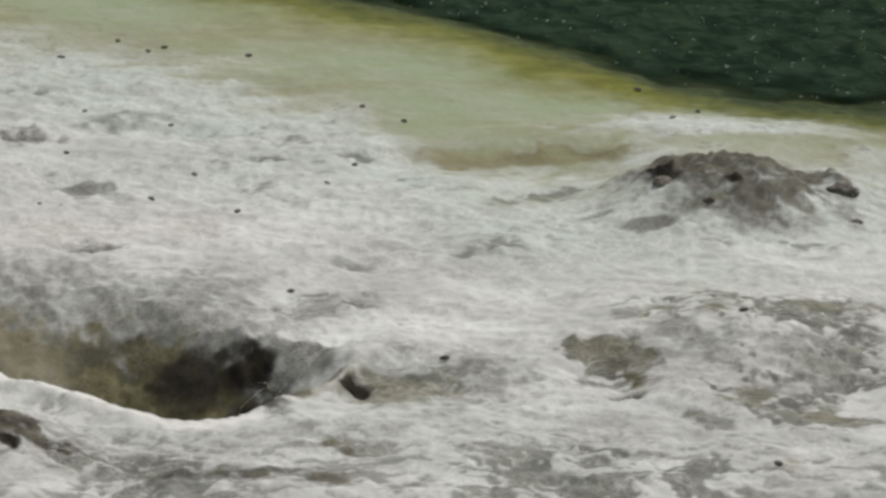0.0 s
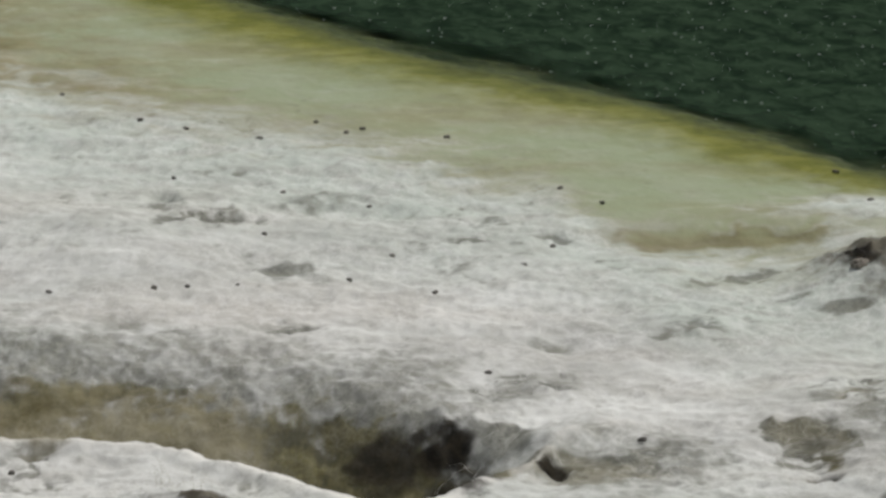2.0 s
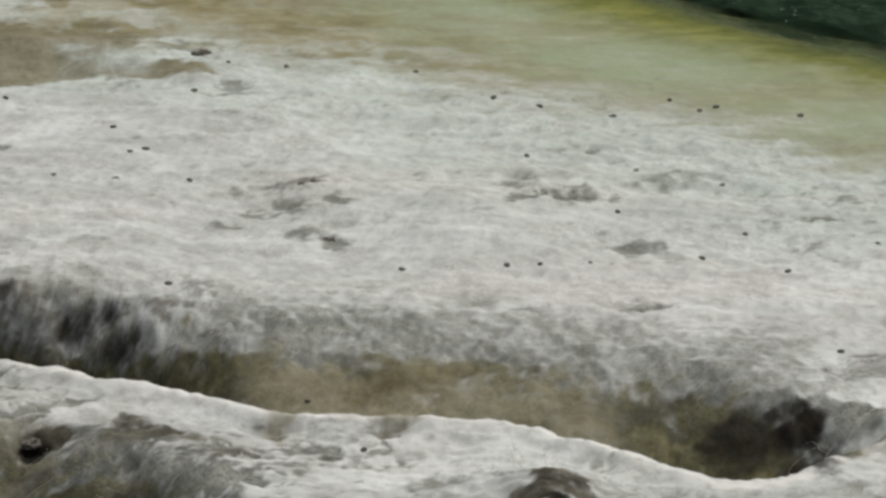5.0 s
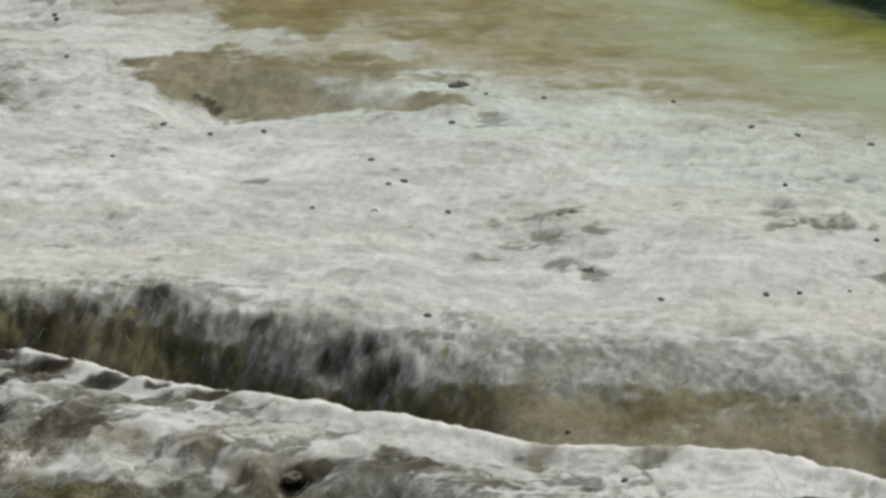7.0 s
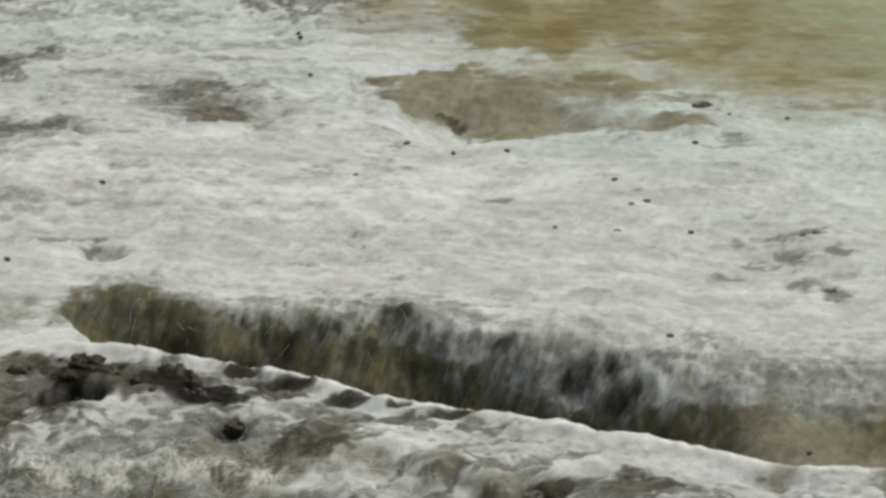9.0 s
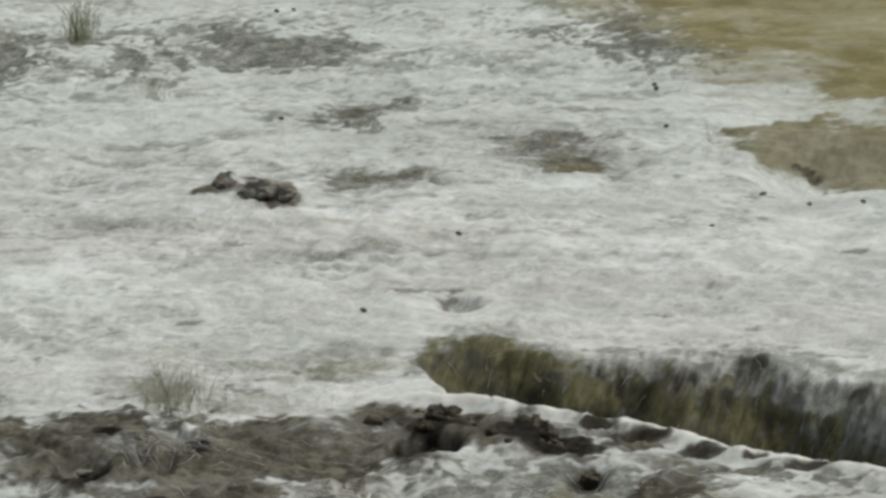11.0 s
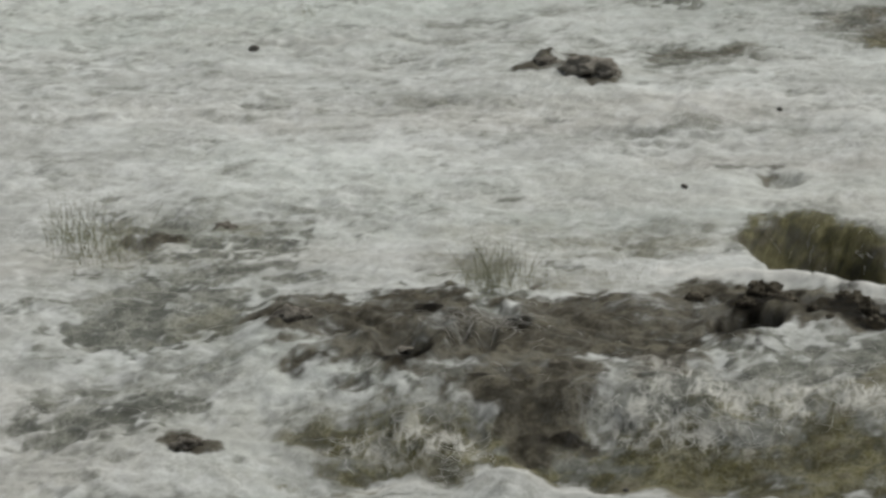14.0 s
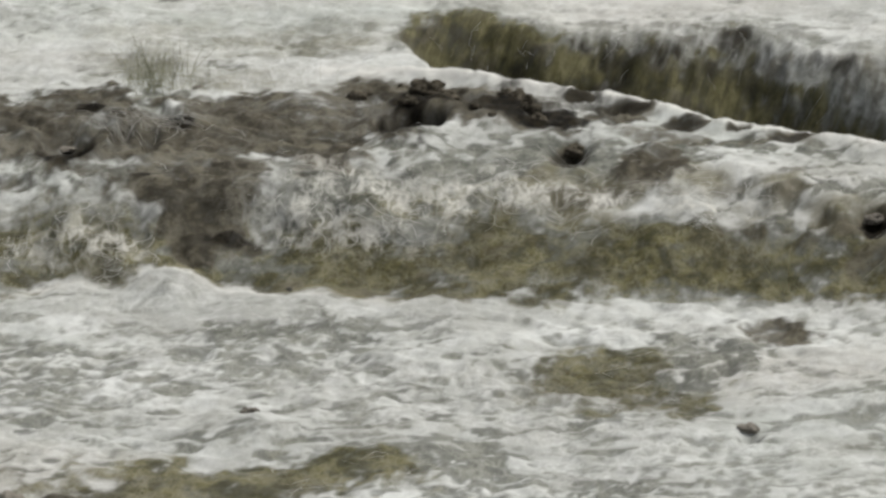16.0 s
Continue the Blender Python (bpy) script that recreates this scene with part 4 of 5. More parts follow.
    film = g.mix(times(rugged, g.span(clump, 0.50, 0.68, 0.0, 0.40)), film, (0.33, 0.33, 0.30))
    film = g.mix(times(rugged, g.span(clump, 0.48, 0.36, 0.0, 0.42)), film, (0.81, 0.82, 0.805))
    film = g.mix(times(rugged, g.span(fine, 0.50, 0.72, 0.0, 0.2)), film, (0.33, 0.32, 0.29))
    film = g.mix(times(threads, 0.30), film, (0.86, 0.87, 0.855))
    # film brightened along the crests as a painted rim highlight
    film = g.mix(times(crest, 0.75), film, (0.80, 0.79, 0.745))
    # the mat below
    bare = times(g.math("ADD", 0.12, times(webbed, 0.42)), web)
    below = g.mix(g.span(frag, 0.42, 0.60), (0.054, 0.058, 0.045), (0.158, 0.165, 0.133))
    below = g.mix(bare, below, (0.64, 0.63, 0.58))
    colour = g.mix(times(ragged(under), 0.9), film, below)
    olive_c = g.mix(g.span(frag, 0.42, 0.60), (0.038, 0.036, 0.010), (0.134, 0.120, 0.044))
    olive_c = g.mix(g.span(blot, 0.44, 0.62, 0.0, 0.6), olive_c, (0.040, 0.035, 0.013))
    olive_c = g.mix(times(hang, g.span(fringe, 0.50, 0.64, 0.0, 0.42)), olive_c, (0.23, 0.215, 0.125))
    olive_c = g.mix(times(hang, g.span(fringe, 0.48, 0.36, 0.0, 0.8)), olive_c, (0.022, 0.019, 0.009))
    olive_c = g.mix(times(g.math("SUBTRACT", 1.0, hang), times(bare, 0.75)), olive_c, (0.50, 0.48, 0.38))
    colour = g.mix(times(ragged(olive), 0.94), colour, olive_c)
    silt_c = g.mix(g.span(streak, 0.35, 0.65), (0.105, 0.090, 0.040), (0.205, 0.185, 0.105))
    silt_c = g.mix(g.span(blot, 0.40, 0.62, 0.0, 0.6), silt_c, (0.27, 0.25, 0.17))
    silt_c = g.mix(times(threads, 0.22), silt_c, (0.42, 0.40, 0.31))
    colour = g.mix(g.math("ADD", times(silt, 0.6), times(ragged(silt, 1.6), 0.36)), colour, silt_c)
    ochre_c = g.mix(g.span(streak, 0.30, 0.70), (0.145, 0.123, 0.042), (0.265, 0.232, 0.105))
    ochre_c = g.mix(g.span(broad, 0.46, 0.66, 0.0, 0.8), ochre_c, (0.30, 0.265, 0.145))
    ochre_c = g.mix(g.span(blot, 0.50, 0.70, 0.0, 0.8), ochre_c, (0.150, 0.112, 0.028))
    ochre_c = g.mix(g.span(blot, 0.46, 0.30, 0.0, 0.35), ochre_c, (0.44, 0.41, 0.30))
    green_c = g.mix(g.span(streak, 0.3, 0.7), (0.225, 0.215, 0.105), (0.33, 0.335, 0.20))
    green_c = g.mix(g.span(broad, 0.36, 0.60, 0.2, 1.0), green_c, (0.285, 0.335, 0.205))
    colour = g.mix(times(mat, g.span(streak, 0.55, 0.72, 0.96, 0.72)), colour, g.mix(green, ochre_c, green_c))
    shore_c = g.mix(g.span(streak, 0.35, 0.65), (0.115, 0.128, 0.011), (0.205, 0.215, 0.043))
    colour = g.mix(shore, colour, shore_c)
    colour = g.mix(sunk, colour, g.mix(g.span(fine, 0.35, 0.65), (0.026, 0.040, 0.011), (0.058, 0.078, 0.020)))
    soil_c = g.mix(g.span(frag, 0.42, 0.60), (0.047, 0.042, 0.030), (0.128, 0.115, 0.082))
    soil_c = g.mix(g.span(blot, 0.42, 0.62, 0.0, 0.45), soil_c, (0.056, 0.049, 0.037))
    soil_c = g.mix(times(bare, 0.4), soil_c, (0.50, 0.48, 0.43))
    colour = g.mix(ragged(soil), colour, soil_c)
    # near-black where shade is painted into holes and hollows
    colour = g.mix(ragged(shaded_mud), colour, g.mix(g.span(fine, 0.4, 0.7), (0.006, 0.005, 0.003), (0.028, 0.023, 0.014)))
    lace = times(g.math("MAXIMUM", vein(48, 0.040, (1, 0.3, 0.6), 0.4), vein(110, 0.07, (1, 0.3, 0.6), 0.4)), g.span(clump, 0.40, 0.56, 0.2, 1.0))
    lace = g.math("ADD", times(lace, 0.62), g.span(clump, 0.50, 0.64, 0.0, 0.32))
    colour = g.mix(times(veil, lace), colour, (0.70, 0.69, 0.64))
    height = g.math("ADD", times(clump, 0.9), g.math("ADD", times(fine, 0.5), g.math("ADD", times(web, 0.05), times(fringe, times(hang, 0.8)))))
    g.bump(height, 0.32, 0.003)
    rough = g.math("SUBTRACT", 0.85, times(g.math("MAXIMUM", olive, mat), 0.2))
    return g.done(colour, rough, Specular_IOR_Level=0.04)


def make_water_material():
    g = Graph("dark_green_water")
    wave = g.noise(80, 5, 0.65, (0.9, 0.4, 1), 0.6)
    chop = g.noise(220, 3, 0.6, (0.8, 0.4, 1), 0.5)
    # dark colour stands in for the dark surroundings that the water would reflect
    colour = g.mix(g.span(wave, 0.35, 0.65), (0.008, 0.019, 0.010), (0.028, 0.052, 0.029))
    bump = g.n.new("ShaderNodeBump")
    bump.inputs["Strength"].default_value, bump.inputs["Distance"].default_value = 0.7, 0.004
    g.l.new(g.math("ADD", wave, g.math("MULTIPLY", chop, 0.4)), bump.inputs["Height"])
    body, gloss, both = g.n.new("ShaderNodeBsdfDiffuse"), g.n.new("ShaderNodeBsdfGlossy"), g.n.new("ShaderNodeMixShader")
    g.l.new(colour, body.inputs["Color"])
    gloss.inputs["Roughness"].default_value = 0.12
    for k in (body, gloss):
        g.l.new(bump.outputs[0], k.inputs["Normal"])
    both.inputs[0].default_value = 0.012
    g.l.new(body.outputs[0], both.inputs[1])
    g.l.new(gloss.outputs[0], both.inputs[2])
    clear, edge = g.n.new("ShaderNodeBsdfTransparent"), g.n.new("ShaderNodeMixShader")
    g.l.new(g.share("deep"), edge.inputs[0])
    g.l.new(clear.outputs[0], edge.inputs[1])
    g.l.new(both.outputs[0], edge.inputs[2])
    g.l.new(edge.outputs[0], g.n["Material Output"].inputs["Surface"])
    return g.m


def make_plain_material(name, dark, light, scale, rough=0.85, relief=0.5):
    g = Graph(name)
    a, b = g.noise(scale, 5, 0.65), g.noise(scale * 6, 4, 0.65)
    info = g.n.new("ShaderNodeObjectInfo").outputs["Random"]
    v = g.math("ADD", g.math("MULTIPLY", a, 0.6), g.math("ADD", g.math("MULTIPLY", b, 0.4), g.math("MULTIPLY", g.math("SUBTRACT", info, 0.5), 0.15)))
    g.bump(g.math("ADD", a, b), relief, 0.003)
    return g.done(g.mix(g.span(v, 0.35, 0.65), dark, light), rough, Specular_IOR_Level=0.1)


def make_strand_material(name, dark, light):
    g = Graph(name)
    isl = g.n.new("ShaderNodeNewGeometry").outputs["Random Per Island"]
    return g.done(g.mix(isl, dark, light), 0.7)


GROUND = make_ground_material()
WATER = make_water_material()
SOIL_MAT = make_plain_material("damp_dark_soil", (0.045, 0.038, 0.027), (0.18, 0.158, 0.118), 200)
DRY_SOIL = make_plain_material("dry_grey_brown_soil", (0.15, 0.135, 0.112), (0.34, 0.315, 0.27), 260)
FLECK_MAT = make_plain_material("dark_plant_fleck", (0.11, 0.104, 0.092), (0.27, 0.255, 0.23), 500)
STRAND_PALE = make_strand_material("pale_filament", (0.55, 0.54, 0.49), (0.80, 0.80, 0.77))
STRAND_ROOT = make_strand_material("dull_root", (0.32, 0.31, 0.28), (0.60, 0.58, 0.53))
STRAND_OLIVE = make_strand_material("olive_filament", (0.05, 0.043, 0.016), (0.17, 0.15, 0.075))
BLADE_MAT = make_plain_material("grey_green_blade", (0.28, 0.29, 0.17), (0.47, 0.47, 0.33), 200, 0.6, 0.2)
# pale colour of the specks that stand in for glints on the water
GLINT_MAT = make_plain_material("pale_water_glint", (0.25, 0.31, 0.26), (0.62, 0.68, 0.62), 300, 0.25, 0.1)


# ---------------------------------------------------------------- building helpers
def mesh_of(name, verts, faces, mat):
    me = bpy.data.meshes.new(name)
    me.from_pydata(verts, [], faces)
    me.materials.append(mat)
    me.shade_smooth()
    return me


def grid_mesh(name, xs, ys, z, mat):
    """A sheet over a grid of places xs, ys with the heights z, all by row and column."""
    ny, nx = z.shape
    co = np.empty((ny, nx, 3), np.float32)
    co[..., 0], co[..., 1], co[..., 2] = xs, ys, z
    k = (np.arange(ny - 1)[:, None] * nx + np.arange(nx - 1)[None, :]).ravel()
    quads = np.stack([k, k + 1, k + nx + 1, k + nx], 1).astype(np.int32)
    me = bpy.data.meshes.new(name)
    me.vertices.add(nx * ny)
    me.vertices.foreach_set("co", co.ravel())
    me.loops.add(quads.size)
    me.loops.foreach_set("vertex_index", quads.ravel())
    me.polygons.add(len(quads))
    me.polygons.foreach_set("loop_start", np.arange(0, quads.size, 4, dtype=np.int32))
    me.update(calc_edges=True)
    me.shade_smooth()
    me.materials.append(mat)
    return me


def spread_out(lo, hi, step, far, steps=26):
    """Even steps from lo to hi, and growing ones out to far on both sides."""
    k = np.arange(1, steps + 1) / steps
    grow = far * k ** 5 + step * k * steps * 0.5
    return np.concatenate([lo - grow[::-1], np.arange(lo, hi, step), hi + grow])


# ---------------------------------------------------------------- ground
xs = spread_out(-0.98, 0.90, 0.0015, 400)
rows_y, yy = [], 2.95
while yy < 6.1:
    rows_y.append(yy)
    yy += 2.15 * (yy * yy + EYE_H ** 2) / EYE_H / 14960
k = np.arange(1, 27) / 26
ys = np.concatenate([2.95 - (400 * k ** 5 + 0.02 * k * 26)[::-1], rows_y, yy + 400 * k ** 5 + 0.03 * k * 26])
gx, gy = np.meshgrid(xs, ys)
gz = plain(gx, gy)
soil, under, olive, mat, green, shore, sunk, crest, shaded_mud, thin, webbed, damp, hang, silt, veil = cover(gx, gy)
# beyond the stretch of shore in view the ground goes on in broad, soft swells
inner = smooth(-1.35, -1.0, gx) * (1 - smooth(0.92, 1.25, gx)) * smooth(2.55, 2.9, gy) * (1 - smooth(6.2, 6.7, gy))
swell = 0.012 * fbm(gx / 1.7, gy / 1.7, 2, 231) - 0.008
afloat = smooth(-0.05, 0.10, gy - water_line(gx))
gz = inner * gz + (1 - inner) * (swell * (1 - afloat) - 0.06 * afloat)
soil, under, olive, crest, shaded_mud, thin, webbed, damp, hang, silt, veil = (k * inner for k in (soil, under, olive, crest, shaded_mud, thin, webbed, damp, hang, silt, veil))
calm = 1 - 0.85 * np.maximum(np.maximum(mat, shore), 0.6 * olive)
gz = gz + inner * calm * ((0.0008 + 0.0006 * vnoise(gx / 0.09, gy / 0.12, 66)) * ridged(gx / 0.018, gy / 0.02, 3, 70) + 0.0005 * fbm(gx / 0.006, gy / 0.008, 2, 77))
heap = smooth(0.2, 0.8, oval(gx, gy, (0.5908, 4.1252, 0.0537, 0.0974)))
gz = gz + soil * (1 + 1.2 * heap) * (0.0018 * fbm(gx / 0.009, gy / 0.011, 3, 83) + 0.0003 * ridged(gx / 0.02, gy / 0.02, 2, 88)) + (thin * 0.0009 * fbm(gx / 0.012, gy / 0.016, 3, 91) - 0.0008 * under) * calm
me = grid_mesh("ground", gx, gy, gz, GROUND)
for name, values in (("soil", soil), ("under", under), ("olive", olive), ("mat", mat), ("green", green), ("shore", shore), ("sunk", sunk), ("crest", crest), ("shaded_mud", shaded_mud), ("webbed", webbed), ("damp", damp), ("hang", hang), ("silt", silt), ("veil", veil)):
    at = me.attributes.new(name, "FLOAT", "POINT")
    at.data.foreach_set("value", np.ascontiguousarray(values, np.float32).ravel())
tagged(new("ground", me), "pale grey fibrous mineral-crusted shore with olive and ochre mats", "ground", kind="structure")

# ---------------------------------------------------------------- water
wx = np.concatenate([-1.6 + 0.083 * np.arange(20), np.arange(0.06, 0.95, 0.006), 0.95 + 300 * (np.arange(1, 15) / 14) ** 5 + 0.01 * np.arange(1, 15)])
wv = np.concatenate([np.arange(0.0, 1.6, 0.008), 1.6 + 300 * (np.arange(1, 15) / 14) ** 5 + 0.1 * np.arange(1, 15)])
vx, vv = np.meshgrid(wx, wv)
vy = water_line(vx) + vv
wz = WATER_Z + 0.0010 * fbm(vx / 0.03, vy / 0.03, 2, 5) * smooth(0.05, 0.3, vv)
me = grid_mesh("water", vx, vy, wz, WATER)
at = me.attributes.new("deep", "FLOAT", "POINT")
at.data.foreach_set("value", np.ascontiguousarray(smooth(0.02, 0.16, vv + 0.05 * fbm(vx / 0.03, vy / 0.04, 3, 191)), np.float32).ravel())
tagged(new("water", me), "dark green rippled water with small pale glints", "water", kind="structure")


# ---------------------------------------------------------------- strands
def tube_cloud(name, paths, widths, mat, label, category):
    """Many thin three-sided threads in one mesh. paths: n x m x 3."""
    n, m, _ = paths.shape
    ang = np.arange(3) * 2 * np.pi / 3 + 0.5
    taper = np.sin(np.linspace(0.25, np.pi - 0.1, m)) ** 0.5
    tan = np.gradient(paths, axis=1)
    tan /= np.linalg.norm(tan, axis=2, keepdims=True) + 1e-9
    side = np.cross(tan, np.array([0.03, -0.05, 1.0]))
    side /= np.linalg.norm(side, axis=2, keepdims=True) + 1e-9
    up = np.cross(side, tan)
    r = widths[:, None, None] * taper[None, :, None]
    ring = paths[:, :, None, :] + r[..., None] * (side[:, :, None, :] * np.cos(ang)[None, None, :, None] + up[:, :, None, :] * np.sin(ang)[None, None, :, None])
    co = ring.reshape(-1, 3).astype(np.float32)
    base = (np.arange(n)[:, None] * m + np.arange(m - 1)[None, :]).ravel() * 3
    quads = np.concatenate([np.stack([base + a, base + (a + 1) % 3, base + 3 + (a + 1) % 3, base + 3 + a], 1) for a in range(3)]).astype(np.int32)
    me = bpy.data.meshes.new(name)
    me.vertices.add(len(co))
    me.vertices.foreach_set("co", co.ravel())
    me.loops.add(quads.size)
    me.loops.foreach_set("vertex_index", quads.ravel())
    me.polygons.add(len(quads))
    me.polygons.foreach_set("loop_start", np.arange(0, quads.size, 4, dtype=np.int32))
    me.update(calc_edges=True)
    me.shade_smooth()
    me.materials.append(mat)
    return tagged(new(name, me), label, category, kind="stuff")


def wander(x, y, length, heading, curl, m, rng, lift):
    """Threads that start at x, y and wander over the ground."""
    n = len(x)
    path = np.empty((n, m, 3))
    h = heading.copy()
    for k in range(m):
        path[:, k, 0], path[:, k, 1] = x, y
        path[:, k, 2] = plain(x, y) + lift + lift * 1.5 * np.sin(np.pi * k / (m - 1))
        h = h + rng.normal(0, curl, n)
        x, y = x + length / (m - 1) * np.cos(h), y + length / (m - 1) * np.sin(h)
    return path


rng = np.random.default_rng(7)


def scatter(spots, n):
    pick = rng.integers(0, len(spots), n)
    s = np.array([q[:4] for q in spots])[pick]
    r, a = np.sqrt(rng.random(n)) * 1.15, rng.random(n) * 2 * np.pi
    return s[:, 0] + s[:, 2] * r * np.cos(a), s[:, 1] + s[:, 3] * r * np.sin(a)


# pale threads over the torn film
x, y = scatter([q for q in THIN if q[1] < 3.9] + THIN_NEAR, 700)
tube_cloud("torn_film_threads", wander(x, y, rng.uniform(0.004, 0.02, 700), rng.normal(0, 0.7, 700) + np.pi * rng.integers(0, 2, 700), 0.5, 7, rng, 0.0006),
           rng.uniform(0.00005, 0.00013, 700), STRAND_PALE, "pale fibrous threads lying over torn mat", "fibres")
n = 240
x, y = scatter(VEIL, n)
tube_cloud("veil_threads", wander(x, y, rng.uniform(0.008, 0.020, n), rng.normal(-1.4, 0.9, n), 0.6, 9, rng, 0.0007),
           rng.uniform(0.00008, 0.00020, n), STRAND_PALE, "pale fibrous threads draped over dark soil", "fibres")
# roots that dangle from the torn edge of the film over the bare soil
n = 90
x = rng.normal(-0.362, 0.014, n)
y = 3.850 + rng.normal(0, 0.014, n)
tube_cloud("dangling_roots", wander(x, y, rng.uniform(0.010, 0.030, n), rng.normal(-1.35, 0.35, n), 0.4, 8, rng, 0.0009),
           rng.uniform(0.00010, 0.00022, n), STRAND_ROOT, "pale roots dangling over dark brown soil", "roots")
# threads that hang down the far bank of the channel, in clumps
n = 800
x = rng.uniform(-0.2618, 0.2956, n)
clump = 0.5 + 0.5 * vnoise(x / 0.012, x * 0, 120)
steep = np.clip((0.75 - bank_share(x)) / 0.25, 0.12, 1)
hang = rng.random(n) < (0.15 + 0.85 * clump ** 2) * steep
x = x[hang]
n = len(x)
y = far_lip(x) + rng.normal(-0.02, 0.025, n)
pale = rng.random(n) < 0.35
for keep, name, stuff, what in ((pale, "hanging_pale_threads", STRAND_PALE, "pale fibrous threads hanging down the channel bank"), (~pale, "hanging_olive_threads", STRAND_OLIVE, "olive-brown fibrous threads hanging down the channel bank")):
    k = int(keep.sum())
    tube_cloud(name, wander(x[keep], y[keep] - (0.0 if name == "hanging_pale_threads" else 0.025), rng.uniform(0.004, 0.014, k), rng.normal(-1.75, 0.35, k), 0.28, 7, rng, 0.0009), rng.uniform(0.00004, 0.00009, k), stuff, what, "fibres")


# ---------------------------------------------------------------- soil clods
def lump_mesh(name, seed, rough, mat):
    bm = bmesh.new()
    bmesh.ops.create_icosphere(bm, subdivisions=4, radius=1.0)
    off = Vector((seed * 7.3, seed * 3.1, seed * 1.7))
    for v in bm.verts:
        d = v.co.normalized()
        k = 1 + rough * noise.fractal(d * 1.6 + off, 0.9, 2.0, 5) + 0.14 * noise.noise(d * 6 + off) + 0.09 * noise.noise(d * 15 + off)
        v.co = d * k
        if v.co.z < -0.45:
            v.co.z = -0.45
    me = bpy.data.meshes.new(name)
    bm.to_mesh(me)
    bm.free()
    me.materials.append(mat)
    me.shade_smooth()
    return me


CLODS = [lump_mesh("soil_clod", k, 0.42, SOIL_MAT) for k in range(5)]
DRY_CLODS = [lump_mesh("soil_clod", k + 5, 0.48, DRY_SOIL) for k in range(5)]


def soil_clod(x, y, w, tall, label, made=DRY_CLODS):
    ob = new("soil_clod", made[random.randrange(5)])
    ob.matrix_basis = pose(x, y, float(plain(np.array([x]), np.array([y]))[0]) + 0.02 * tall * w, 0, 0, random.uniform(0, 360)) @ Matrix.Diagonal((w, w * random.uniform(0.7, 1.0), w * tall, 1))
    return tagged(ob, label, "soil clod", "clods of dark soil")


BURROW = "crumbly dark brown soil clod beside the burrow"
for x, y, w in ((-0.2337, 3.945, 0.0094), (-0.239, 3.9119, 0.0052), (-0.2231, 3.9239, 0.0063), (-0.2461, 3.9726, 0.0034), (-0.2296, 3.9773, 0.0042), (-0.2385, 3.9807, 0.0039), (-0.1874, 3.9041, 0.0063), (-0.1811, 3.8807, 0.0058), (-0.1932, 3.9133, 0.0045), (-0.1764, 3.8652, 0.0039), (-0.2665, 3.953, 0.005), (-0.2609, 3.9585, 0.0026), (-0.1568, 3.8216, 0.0058), (-0.2058, 3.8748, 0.0029), (-0.1971, 3.8577, 0.0024)):
    soil_clod(x, y, w, 0.7, BURROW, CLODS)
for x, y, w, d in ((0.5599, 4.0749, 0.0050, 0.0081), (0.5778, 4.0344, 0.0030, 0.0061), (0.6503, 4.0777, 0.0073, 0.0073), (0.6497, 4.0265, 0.0028, 0.0114)):
    soil_clod(x, y, w, 0.6, "crumbly dark grey-brown soil clod on the low mound")
for x, y, w, d in ((-0.3700, 4.6102, 0.0138, 0.0072), (-0.3938, 4.6437, 0.0069, 0.0177), (-0.3574, 4.6095, 0.0081, 0.0091), (-0.5151, 4.1445, 0.0062, 0.0140), (0.1242, 4.3121, 0.0032, 0.0122), (0.1174, 4.3091, 0.0026, 0.0106), (0.1274, 4.1701, 0.0025, 0.0116), (0.0727, 4.7971, 0.0058, 0.0232),
                   (-0.4758, 3.6740, 0.0061, 0.0078), (-0.4488, 3.8546, 0.0090, 0.0116), (-0.3588, 3.2357, 0.0063, 0.0040), (-0.0191, 3.6873, 0.0050, 0.0038), (-0.2751, 3.3868, 0.0037, 0.0234), (-0.0692, 3.3700, 0.0042, 0.0063)):
    soil_clod(x, y, w, 0.55, "small dark soil clod on the pale film")
for x, y, w, d in ((-0.3925, 3.8190, 0.0047, 0.0034), (-0.3477, 3.8663, 0.0037, 0.0316), (-0.3449, 3.7414, 0.0031, 0.0086)):
    soil_clod(x, y, w, 0.25, "dark soil clod on the torn bank under pale fibres")

# ---------------------------------------------------------------- grass tufts
def blade_mesh(lean, curve):
    bm = bmesh.new()
    rings = []
    for k in range(6):
        t = k / 5
        w = 0.006 * (1 - t) ** 0.7 + 0.001
        c = Vector((lean * t + curve * t * t, 0.0, t))
        rings.append([bm.verts.new(c + Vector(o) * w) for o in ((-1, 0.25, 0), (1, 0.25, 0), (0, -0.5, 0))])
    for a, b in zip(rings, rings[1:]):
        for i in range(3):
            bm.faces.new((a[i], a[(i + 1) % 3], b[(i + 1) % 3], b[i]))
    me = bpy.data.meshes.new("blade")
    bm.to_mesh(me)
    bm.free()
    me.materials.append(BLADE_MAT)
    me.shade_smooth()
    return me


BLADES = [blade_mesh(a, b) for a, b in ((0.05, 0.1), (0.15, 0.25), (0.3, 0.35), (-0.02, 0.45))]


CROWN = lump_mesh("root_crown", 9, 0.3, DRY_SOIL)


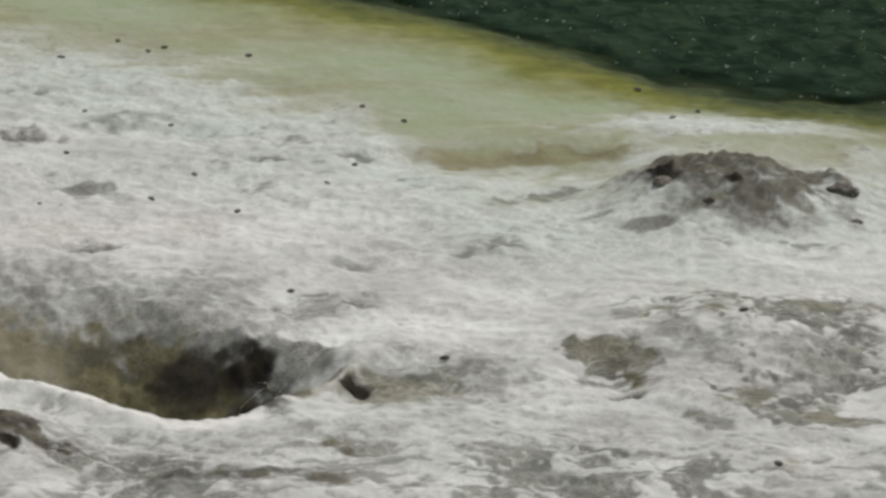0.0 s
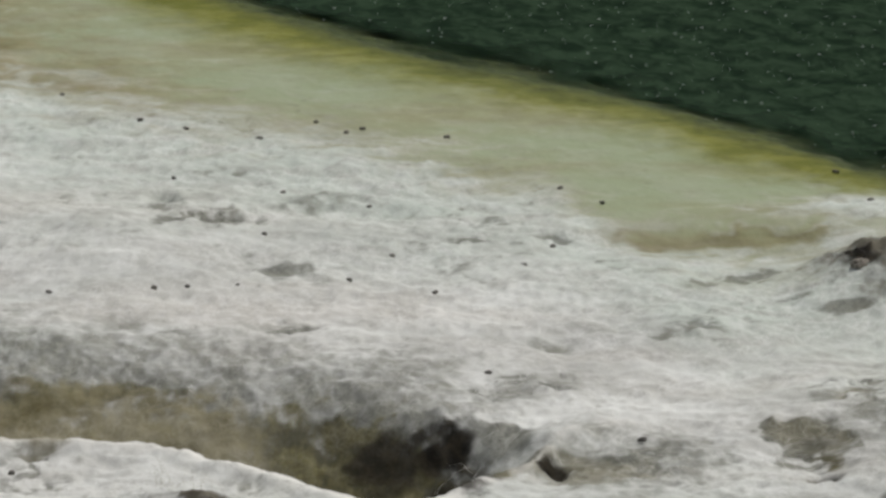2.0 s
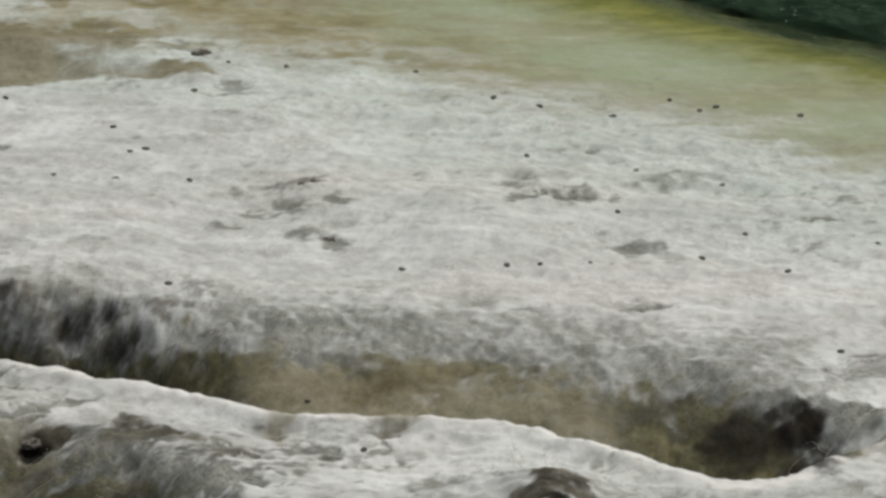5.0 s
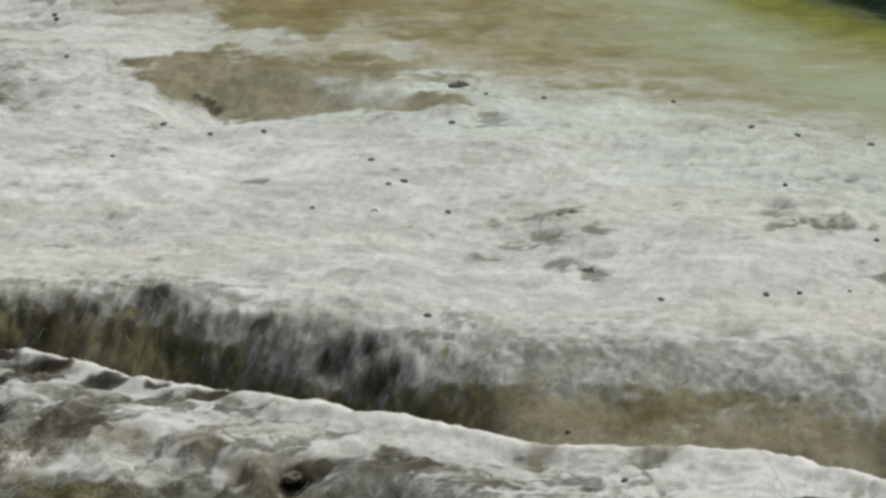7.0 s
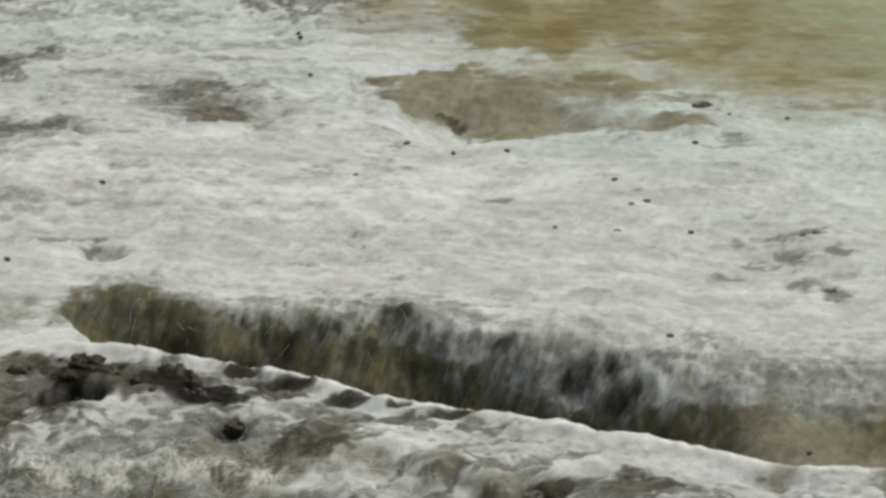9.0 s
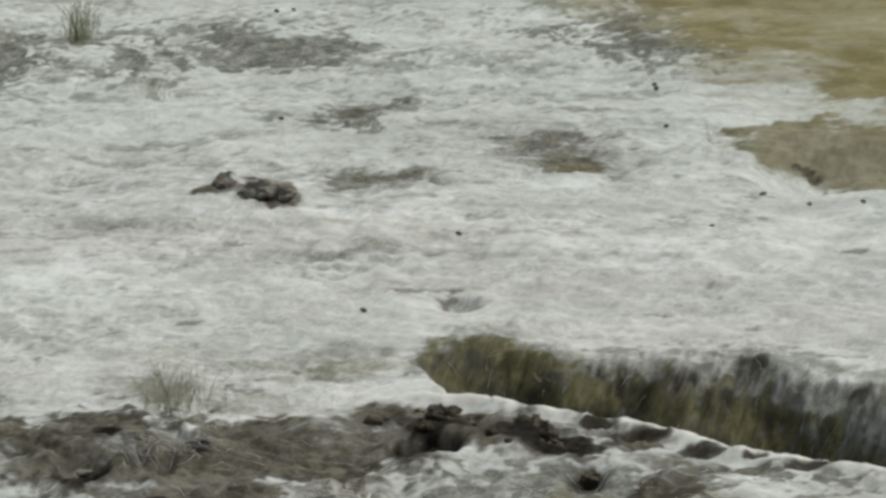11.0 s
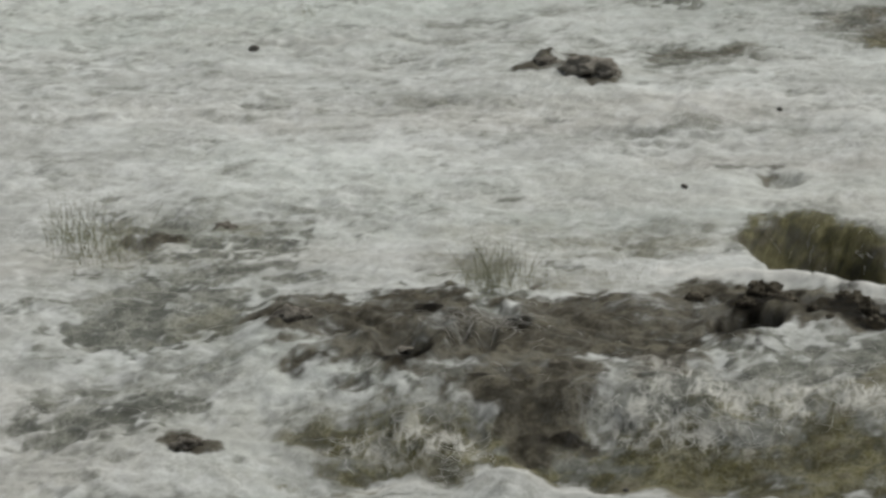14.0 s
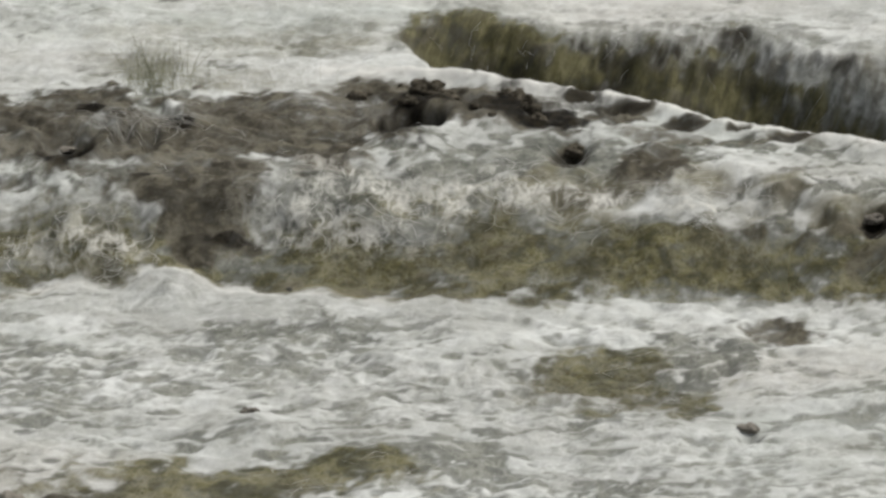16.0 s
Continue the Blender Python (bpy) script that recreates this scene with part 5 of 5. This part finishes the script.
def grass_tuft(x, y, wide, tall, count, label):
    root = new("grass_tuft")
    root.matrix_basis = pose(x, y, float(plain(np.array([x]), np.array([y]))[0]) - 0.001)
    crown = new("root_crown", CROWN)
    crown.parent = root
    crown.matrix_basis = Matrix.Diagonal((wide * 0.16, wide * 0.3, tall * 0.05, 1))
    for _ in range(count):
        b = new("blade", BLADES[random.randrange(4)])
        b.parent = root
        h = tall * random.uniform(0.45, 1.1)
        b.matrix_basis = pose(random.gauss(0, wide * 0.9), random.gauss(0, wide * 1.6), 0, random.uniform(-10, 10), random.gauss(0, 15), random.uniform(0, 360)) @ Matrix.Diagonal((h * 0.9, h * 0.9, h, 1))
    return tagged(root, label, "grass", "grass tufts on the shore")


TALL_TUFTS = ((-0.3642, 3.9553, 0.0081, 0.0107, 0.0271, 30), (-0.3441, 3.9742, 0.0163, 0.0093, 0.0109, 22), (-0.3117, 3.9766, 0.0163, 0.0082, 0.0103, 18), (-0.5392, 5.2742, 0.0045, 0.0114, 0.0340, 34), (-0.6421, 5.2146, 0.0142, 0.0124, 0.0213, 12), (-0.5773, 5.2476, 0.0157, 0.0205, 0.0157, 12), (-0.5397, 4.0298, 0.0138, 0.0060, 0.0116, 12))
LOW_TUFTS = ((-0.4705, 5.0329, 0.0045, 0.0131, 0.0215, 12), (-0.6127, 5.2718, 0.0215, 0.0142, 0.0161, 18), (-0.5089, 5.0778, 0.0076, 0.0091, 0.0145, 10), (-0.5670, 4.0663, 0.0112, 0.0094, 0.0243, 30),
                         (-0.5154, 4.0816, 0.0195, 0.0091, 0.0112, 16), (-0.5877, 4.1063, 0.0075, 0.0092, 0.0260, 26), (-0.0594, 3.6295, 0.0035, 0.0031, 0.0191, 8), (-0.4770, 5.0631, 0.0034, 0.0086, 0.0154, 6),
                         (0.1926, 3.5864, 0.0073, 0.0105, 0.0123, 7), (-0.5558, 4.8644, 0.0066, 0.0123, 0.0132, 8), (-0.1297, 4.8552, 0.0020, 0.0135, 0.0147, 3), (-0.3887, 3.6976, 0.0025, 0.0022, 0.0124, 7))
for x, y, w, d, h, c in TALL_TUFTS + LOW_TUFTS:
    grass_tuft(x, y, w, h, int(c * 4), "sparse grey-green grass tuft rising through pale fibres")

# ---------------------------------------------------------------- flecks of plant litter
FLECKS = []
for k in range(4):
    bm = bmesh.new()
    bmesh.ops.create_icosphere(bm, subdivisions=2, radius=1.0)
    for v in bm.verts:
        v.co.y *= 0.45
        v.co.z = v.co.z * 0.45 - 0.08 * v.co.x * v.co.x + 0.12 * noise.noise(v.co * 2 + Vector((k * 5.0, 0, 0)))
        v.co.x *= 1 - 0.25 * abs(v.co.y)
    me = bpy.data.meshes.new("plant_fleck")
    bm.to_mesh(me)
    bm.free()
    me.materials.append(FLECK_MAT)
    me.shade_smooth()
    FLECKS.append(me)


def plant_fleck(x, y, half, label="tiny dark fleck of plant litter on the pale film"):
    ob = new("plant_fleck", FLECKS[random.randrange(4)])
    ob.matrix_basis = pose(x, y, float(plain(np.array([x]), np.array([y]))[0]) + 0.5 * half, random.uniform(-8, 8), random.uniform(-8, 14), random.uniform(-40, 40)) @ Matrix.Diagonal((half * random.uniform(0.6, 0.95), half * random.uniform(0.7, 1.2), half * 0.9, 1))
    tagged(ob, label, "plant litter", "dark flecks")


for x, y, half, d in ((0.3567, 3.8610, 0.0026, 0.0032), (0.4109, 3.6928, 0.0028, 0.0044), (0.3369, 4.3343, 0.0027, 0.0025), (0.5962, 4.4435, 0.0024, 0.0056), (0.2928, 4.5478, 0.0028, 0.0046), (0.6018, 4.3449, 0.0024, 0.0084), (0.6189, 4.3707, 0.0024, 0.0059), (0.4596, 4.3410, 0.0024, 0.0054),
                      (0.3962, 4.5557, 0.0025, 0.0063), (0.3426, 4.5777, 0.0025, 0.0049), (0.5563, 3.7645, 0.0028, 0.0051), (0.2766, 4.2448, 0.0026, 0.0038), (0.5286, 3.4654, 0.0029, 0.0038), (0.4218, 4.2181, 0.0023, 0.0065), (0.1267, 3.6291, 0.0030, 0.0033), (0.2937, 4.3637, 0.0024, 0.0061)):
    plant_fleck(x, y, half)
for x, y, half, d in ((-0.0952, 4.6811, 0.0025, 0.0078), (-0.0684, 4.6217, 0.0025, 0.0043), (-0.0387, 4.6209, 0.0025, 0.0070), (0.0658, 4.6466, 0.0025, 0.0056), (0.0373, 4.4388, 0.0024, 0.0047), (0.2118, 4.0795, 0.0028, 0.0037), (0.0453, 4.0406, 0.0027, 0.0047), (0.2300, 4.5952, 0.0025, 0.0055), (0.2393, 4.4197, 0.0024, 0.0057),
                      (0.0868, 4.7606, 0.0023, 0.0076), (0.1193, 4.7361, 0.0022, 0.0067), (-0.1670, 5.0533, 0.0027, 0.0051), (-0.1562, 4.9004, 0.0023, 0.0049), (0.1079, 3.8467, 0.0021, 0.0020), (-0.2560, 4.5025, 0.0021, 0.0037), (-0.1686, 5.0664, 0.0027, 0.0074), (-0.5677, 4.7233, 0.0045, 0.0048), (-0.3853, 4.9374, 0.0023, 0.0050), (-0.2913, 4.2573, 0.0026, 0.0035), (-0.2766, 3.6365, 0.0025, 0.0037)):
    plant_fleck(x, y, half)

for x, y, half in ((0.0203, 4.4976, 0.0022), (0.029, 4.4243, 0.0022), (-0.0113, 4.3538, 0.0022), (0.0211, 4.3533, 0.0022), (0.0594, 4.3442, 0.0022), (0.1916, 4.7073, 0.0022), (0.1605, 4.0843, 0.0022), (0.2282, 4.0819, 0.0022), (0.2532, 4.0824, 0.0022), (0.3378, 4.19, 0.0022), (0.3285, 4.6135, 0.0022), (0.3525, 4.5898, 0.0022), (0.2539, 4.5679, 0.0022), (0.4423, 4.3889, 0.0022), (0.3101, 4.1104, 0.0022), (0.3503, 4.0805, 0.0022), (0.4014, 4.1551, 0.0022), (-0.1202, 4.5393, 0.0022), (-0.4127, 5.4034, 0.0022), (-0.423, 5.3941, 0.0022)):
    plant_fleck(x, y, half)

# ---------------------------------------------------------------- pale specks added as glints on the water
n = 1500
bxs, bys = rng.uniform(0.30, 0.86, n), rng.uniform(0.02, 1.0, n)
bys = water_line(bxs) + 0.04 + bys * 0.9
verts, faces = [], []
for k in range(n):
    r = 0.00016 + 0.0005 * rng.random() ** 4
    c, base = (bxs[k], bys[k], WATER_Z + 0.0006), len(verts)
    verts.append((c[0], c[1], c[2] + r))
    for ring, zz in ((0.75, 0.65), (1.0, 0.0)):
        verts += [(c[0] + r * ring * math.cos(a * math.pi / 3) * 1.4, c[1] + r * ring * math.sin(a * math.pi / 3), c[2] + r * zz) for a in range(6)]
    for a in range(6):
        b = (a + 1) % 6
        faces += [(base, base + 1 + a, base + 1 + b), (base + 1 + a, base + 7 + a, base + 7 + b, base + 1 + b)]
tagged(new("foam_bubbles", mesh_of("foam_bubbles", verts, faces, GLINT_MAT)), "scattered pale specks standing in for glints on dark green water", "foam", kind="stuff")
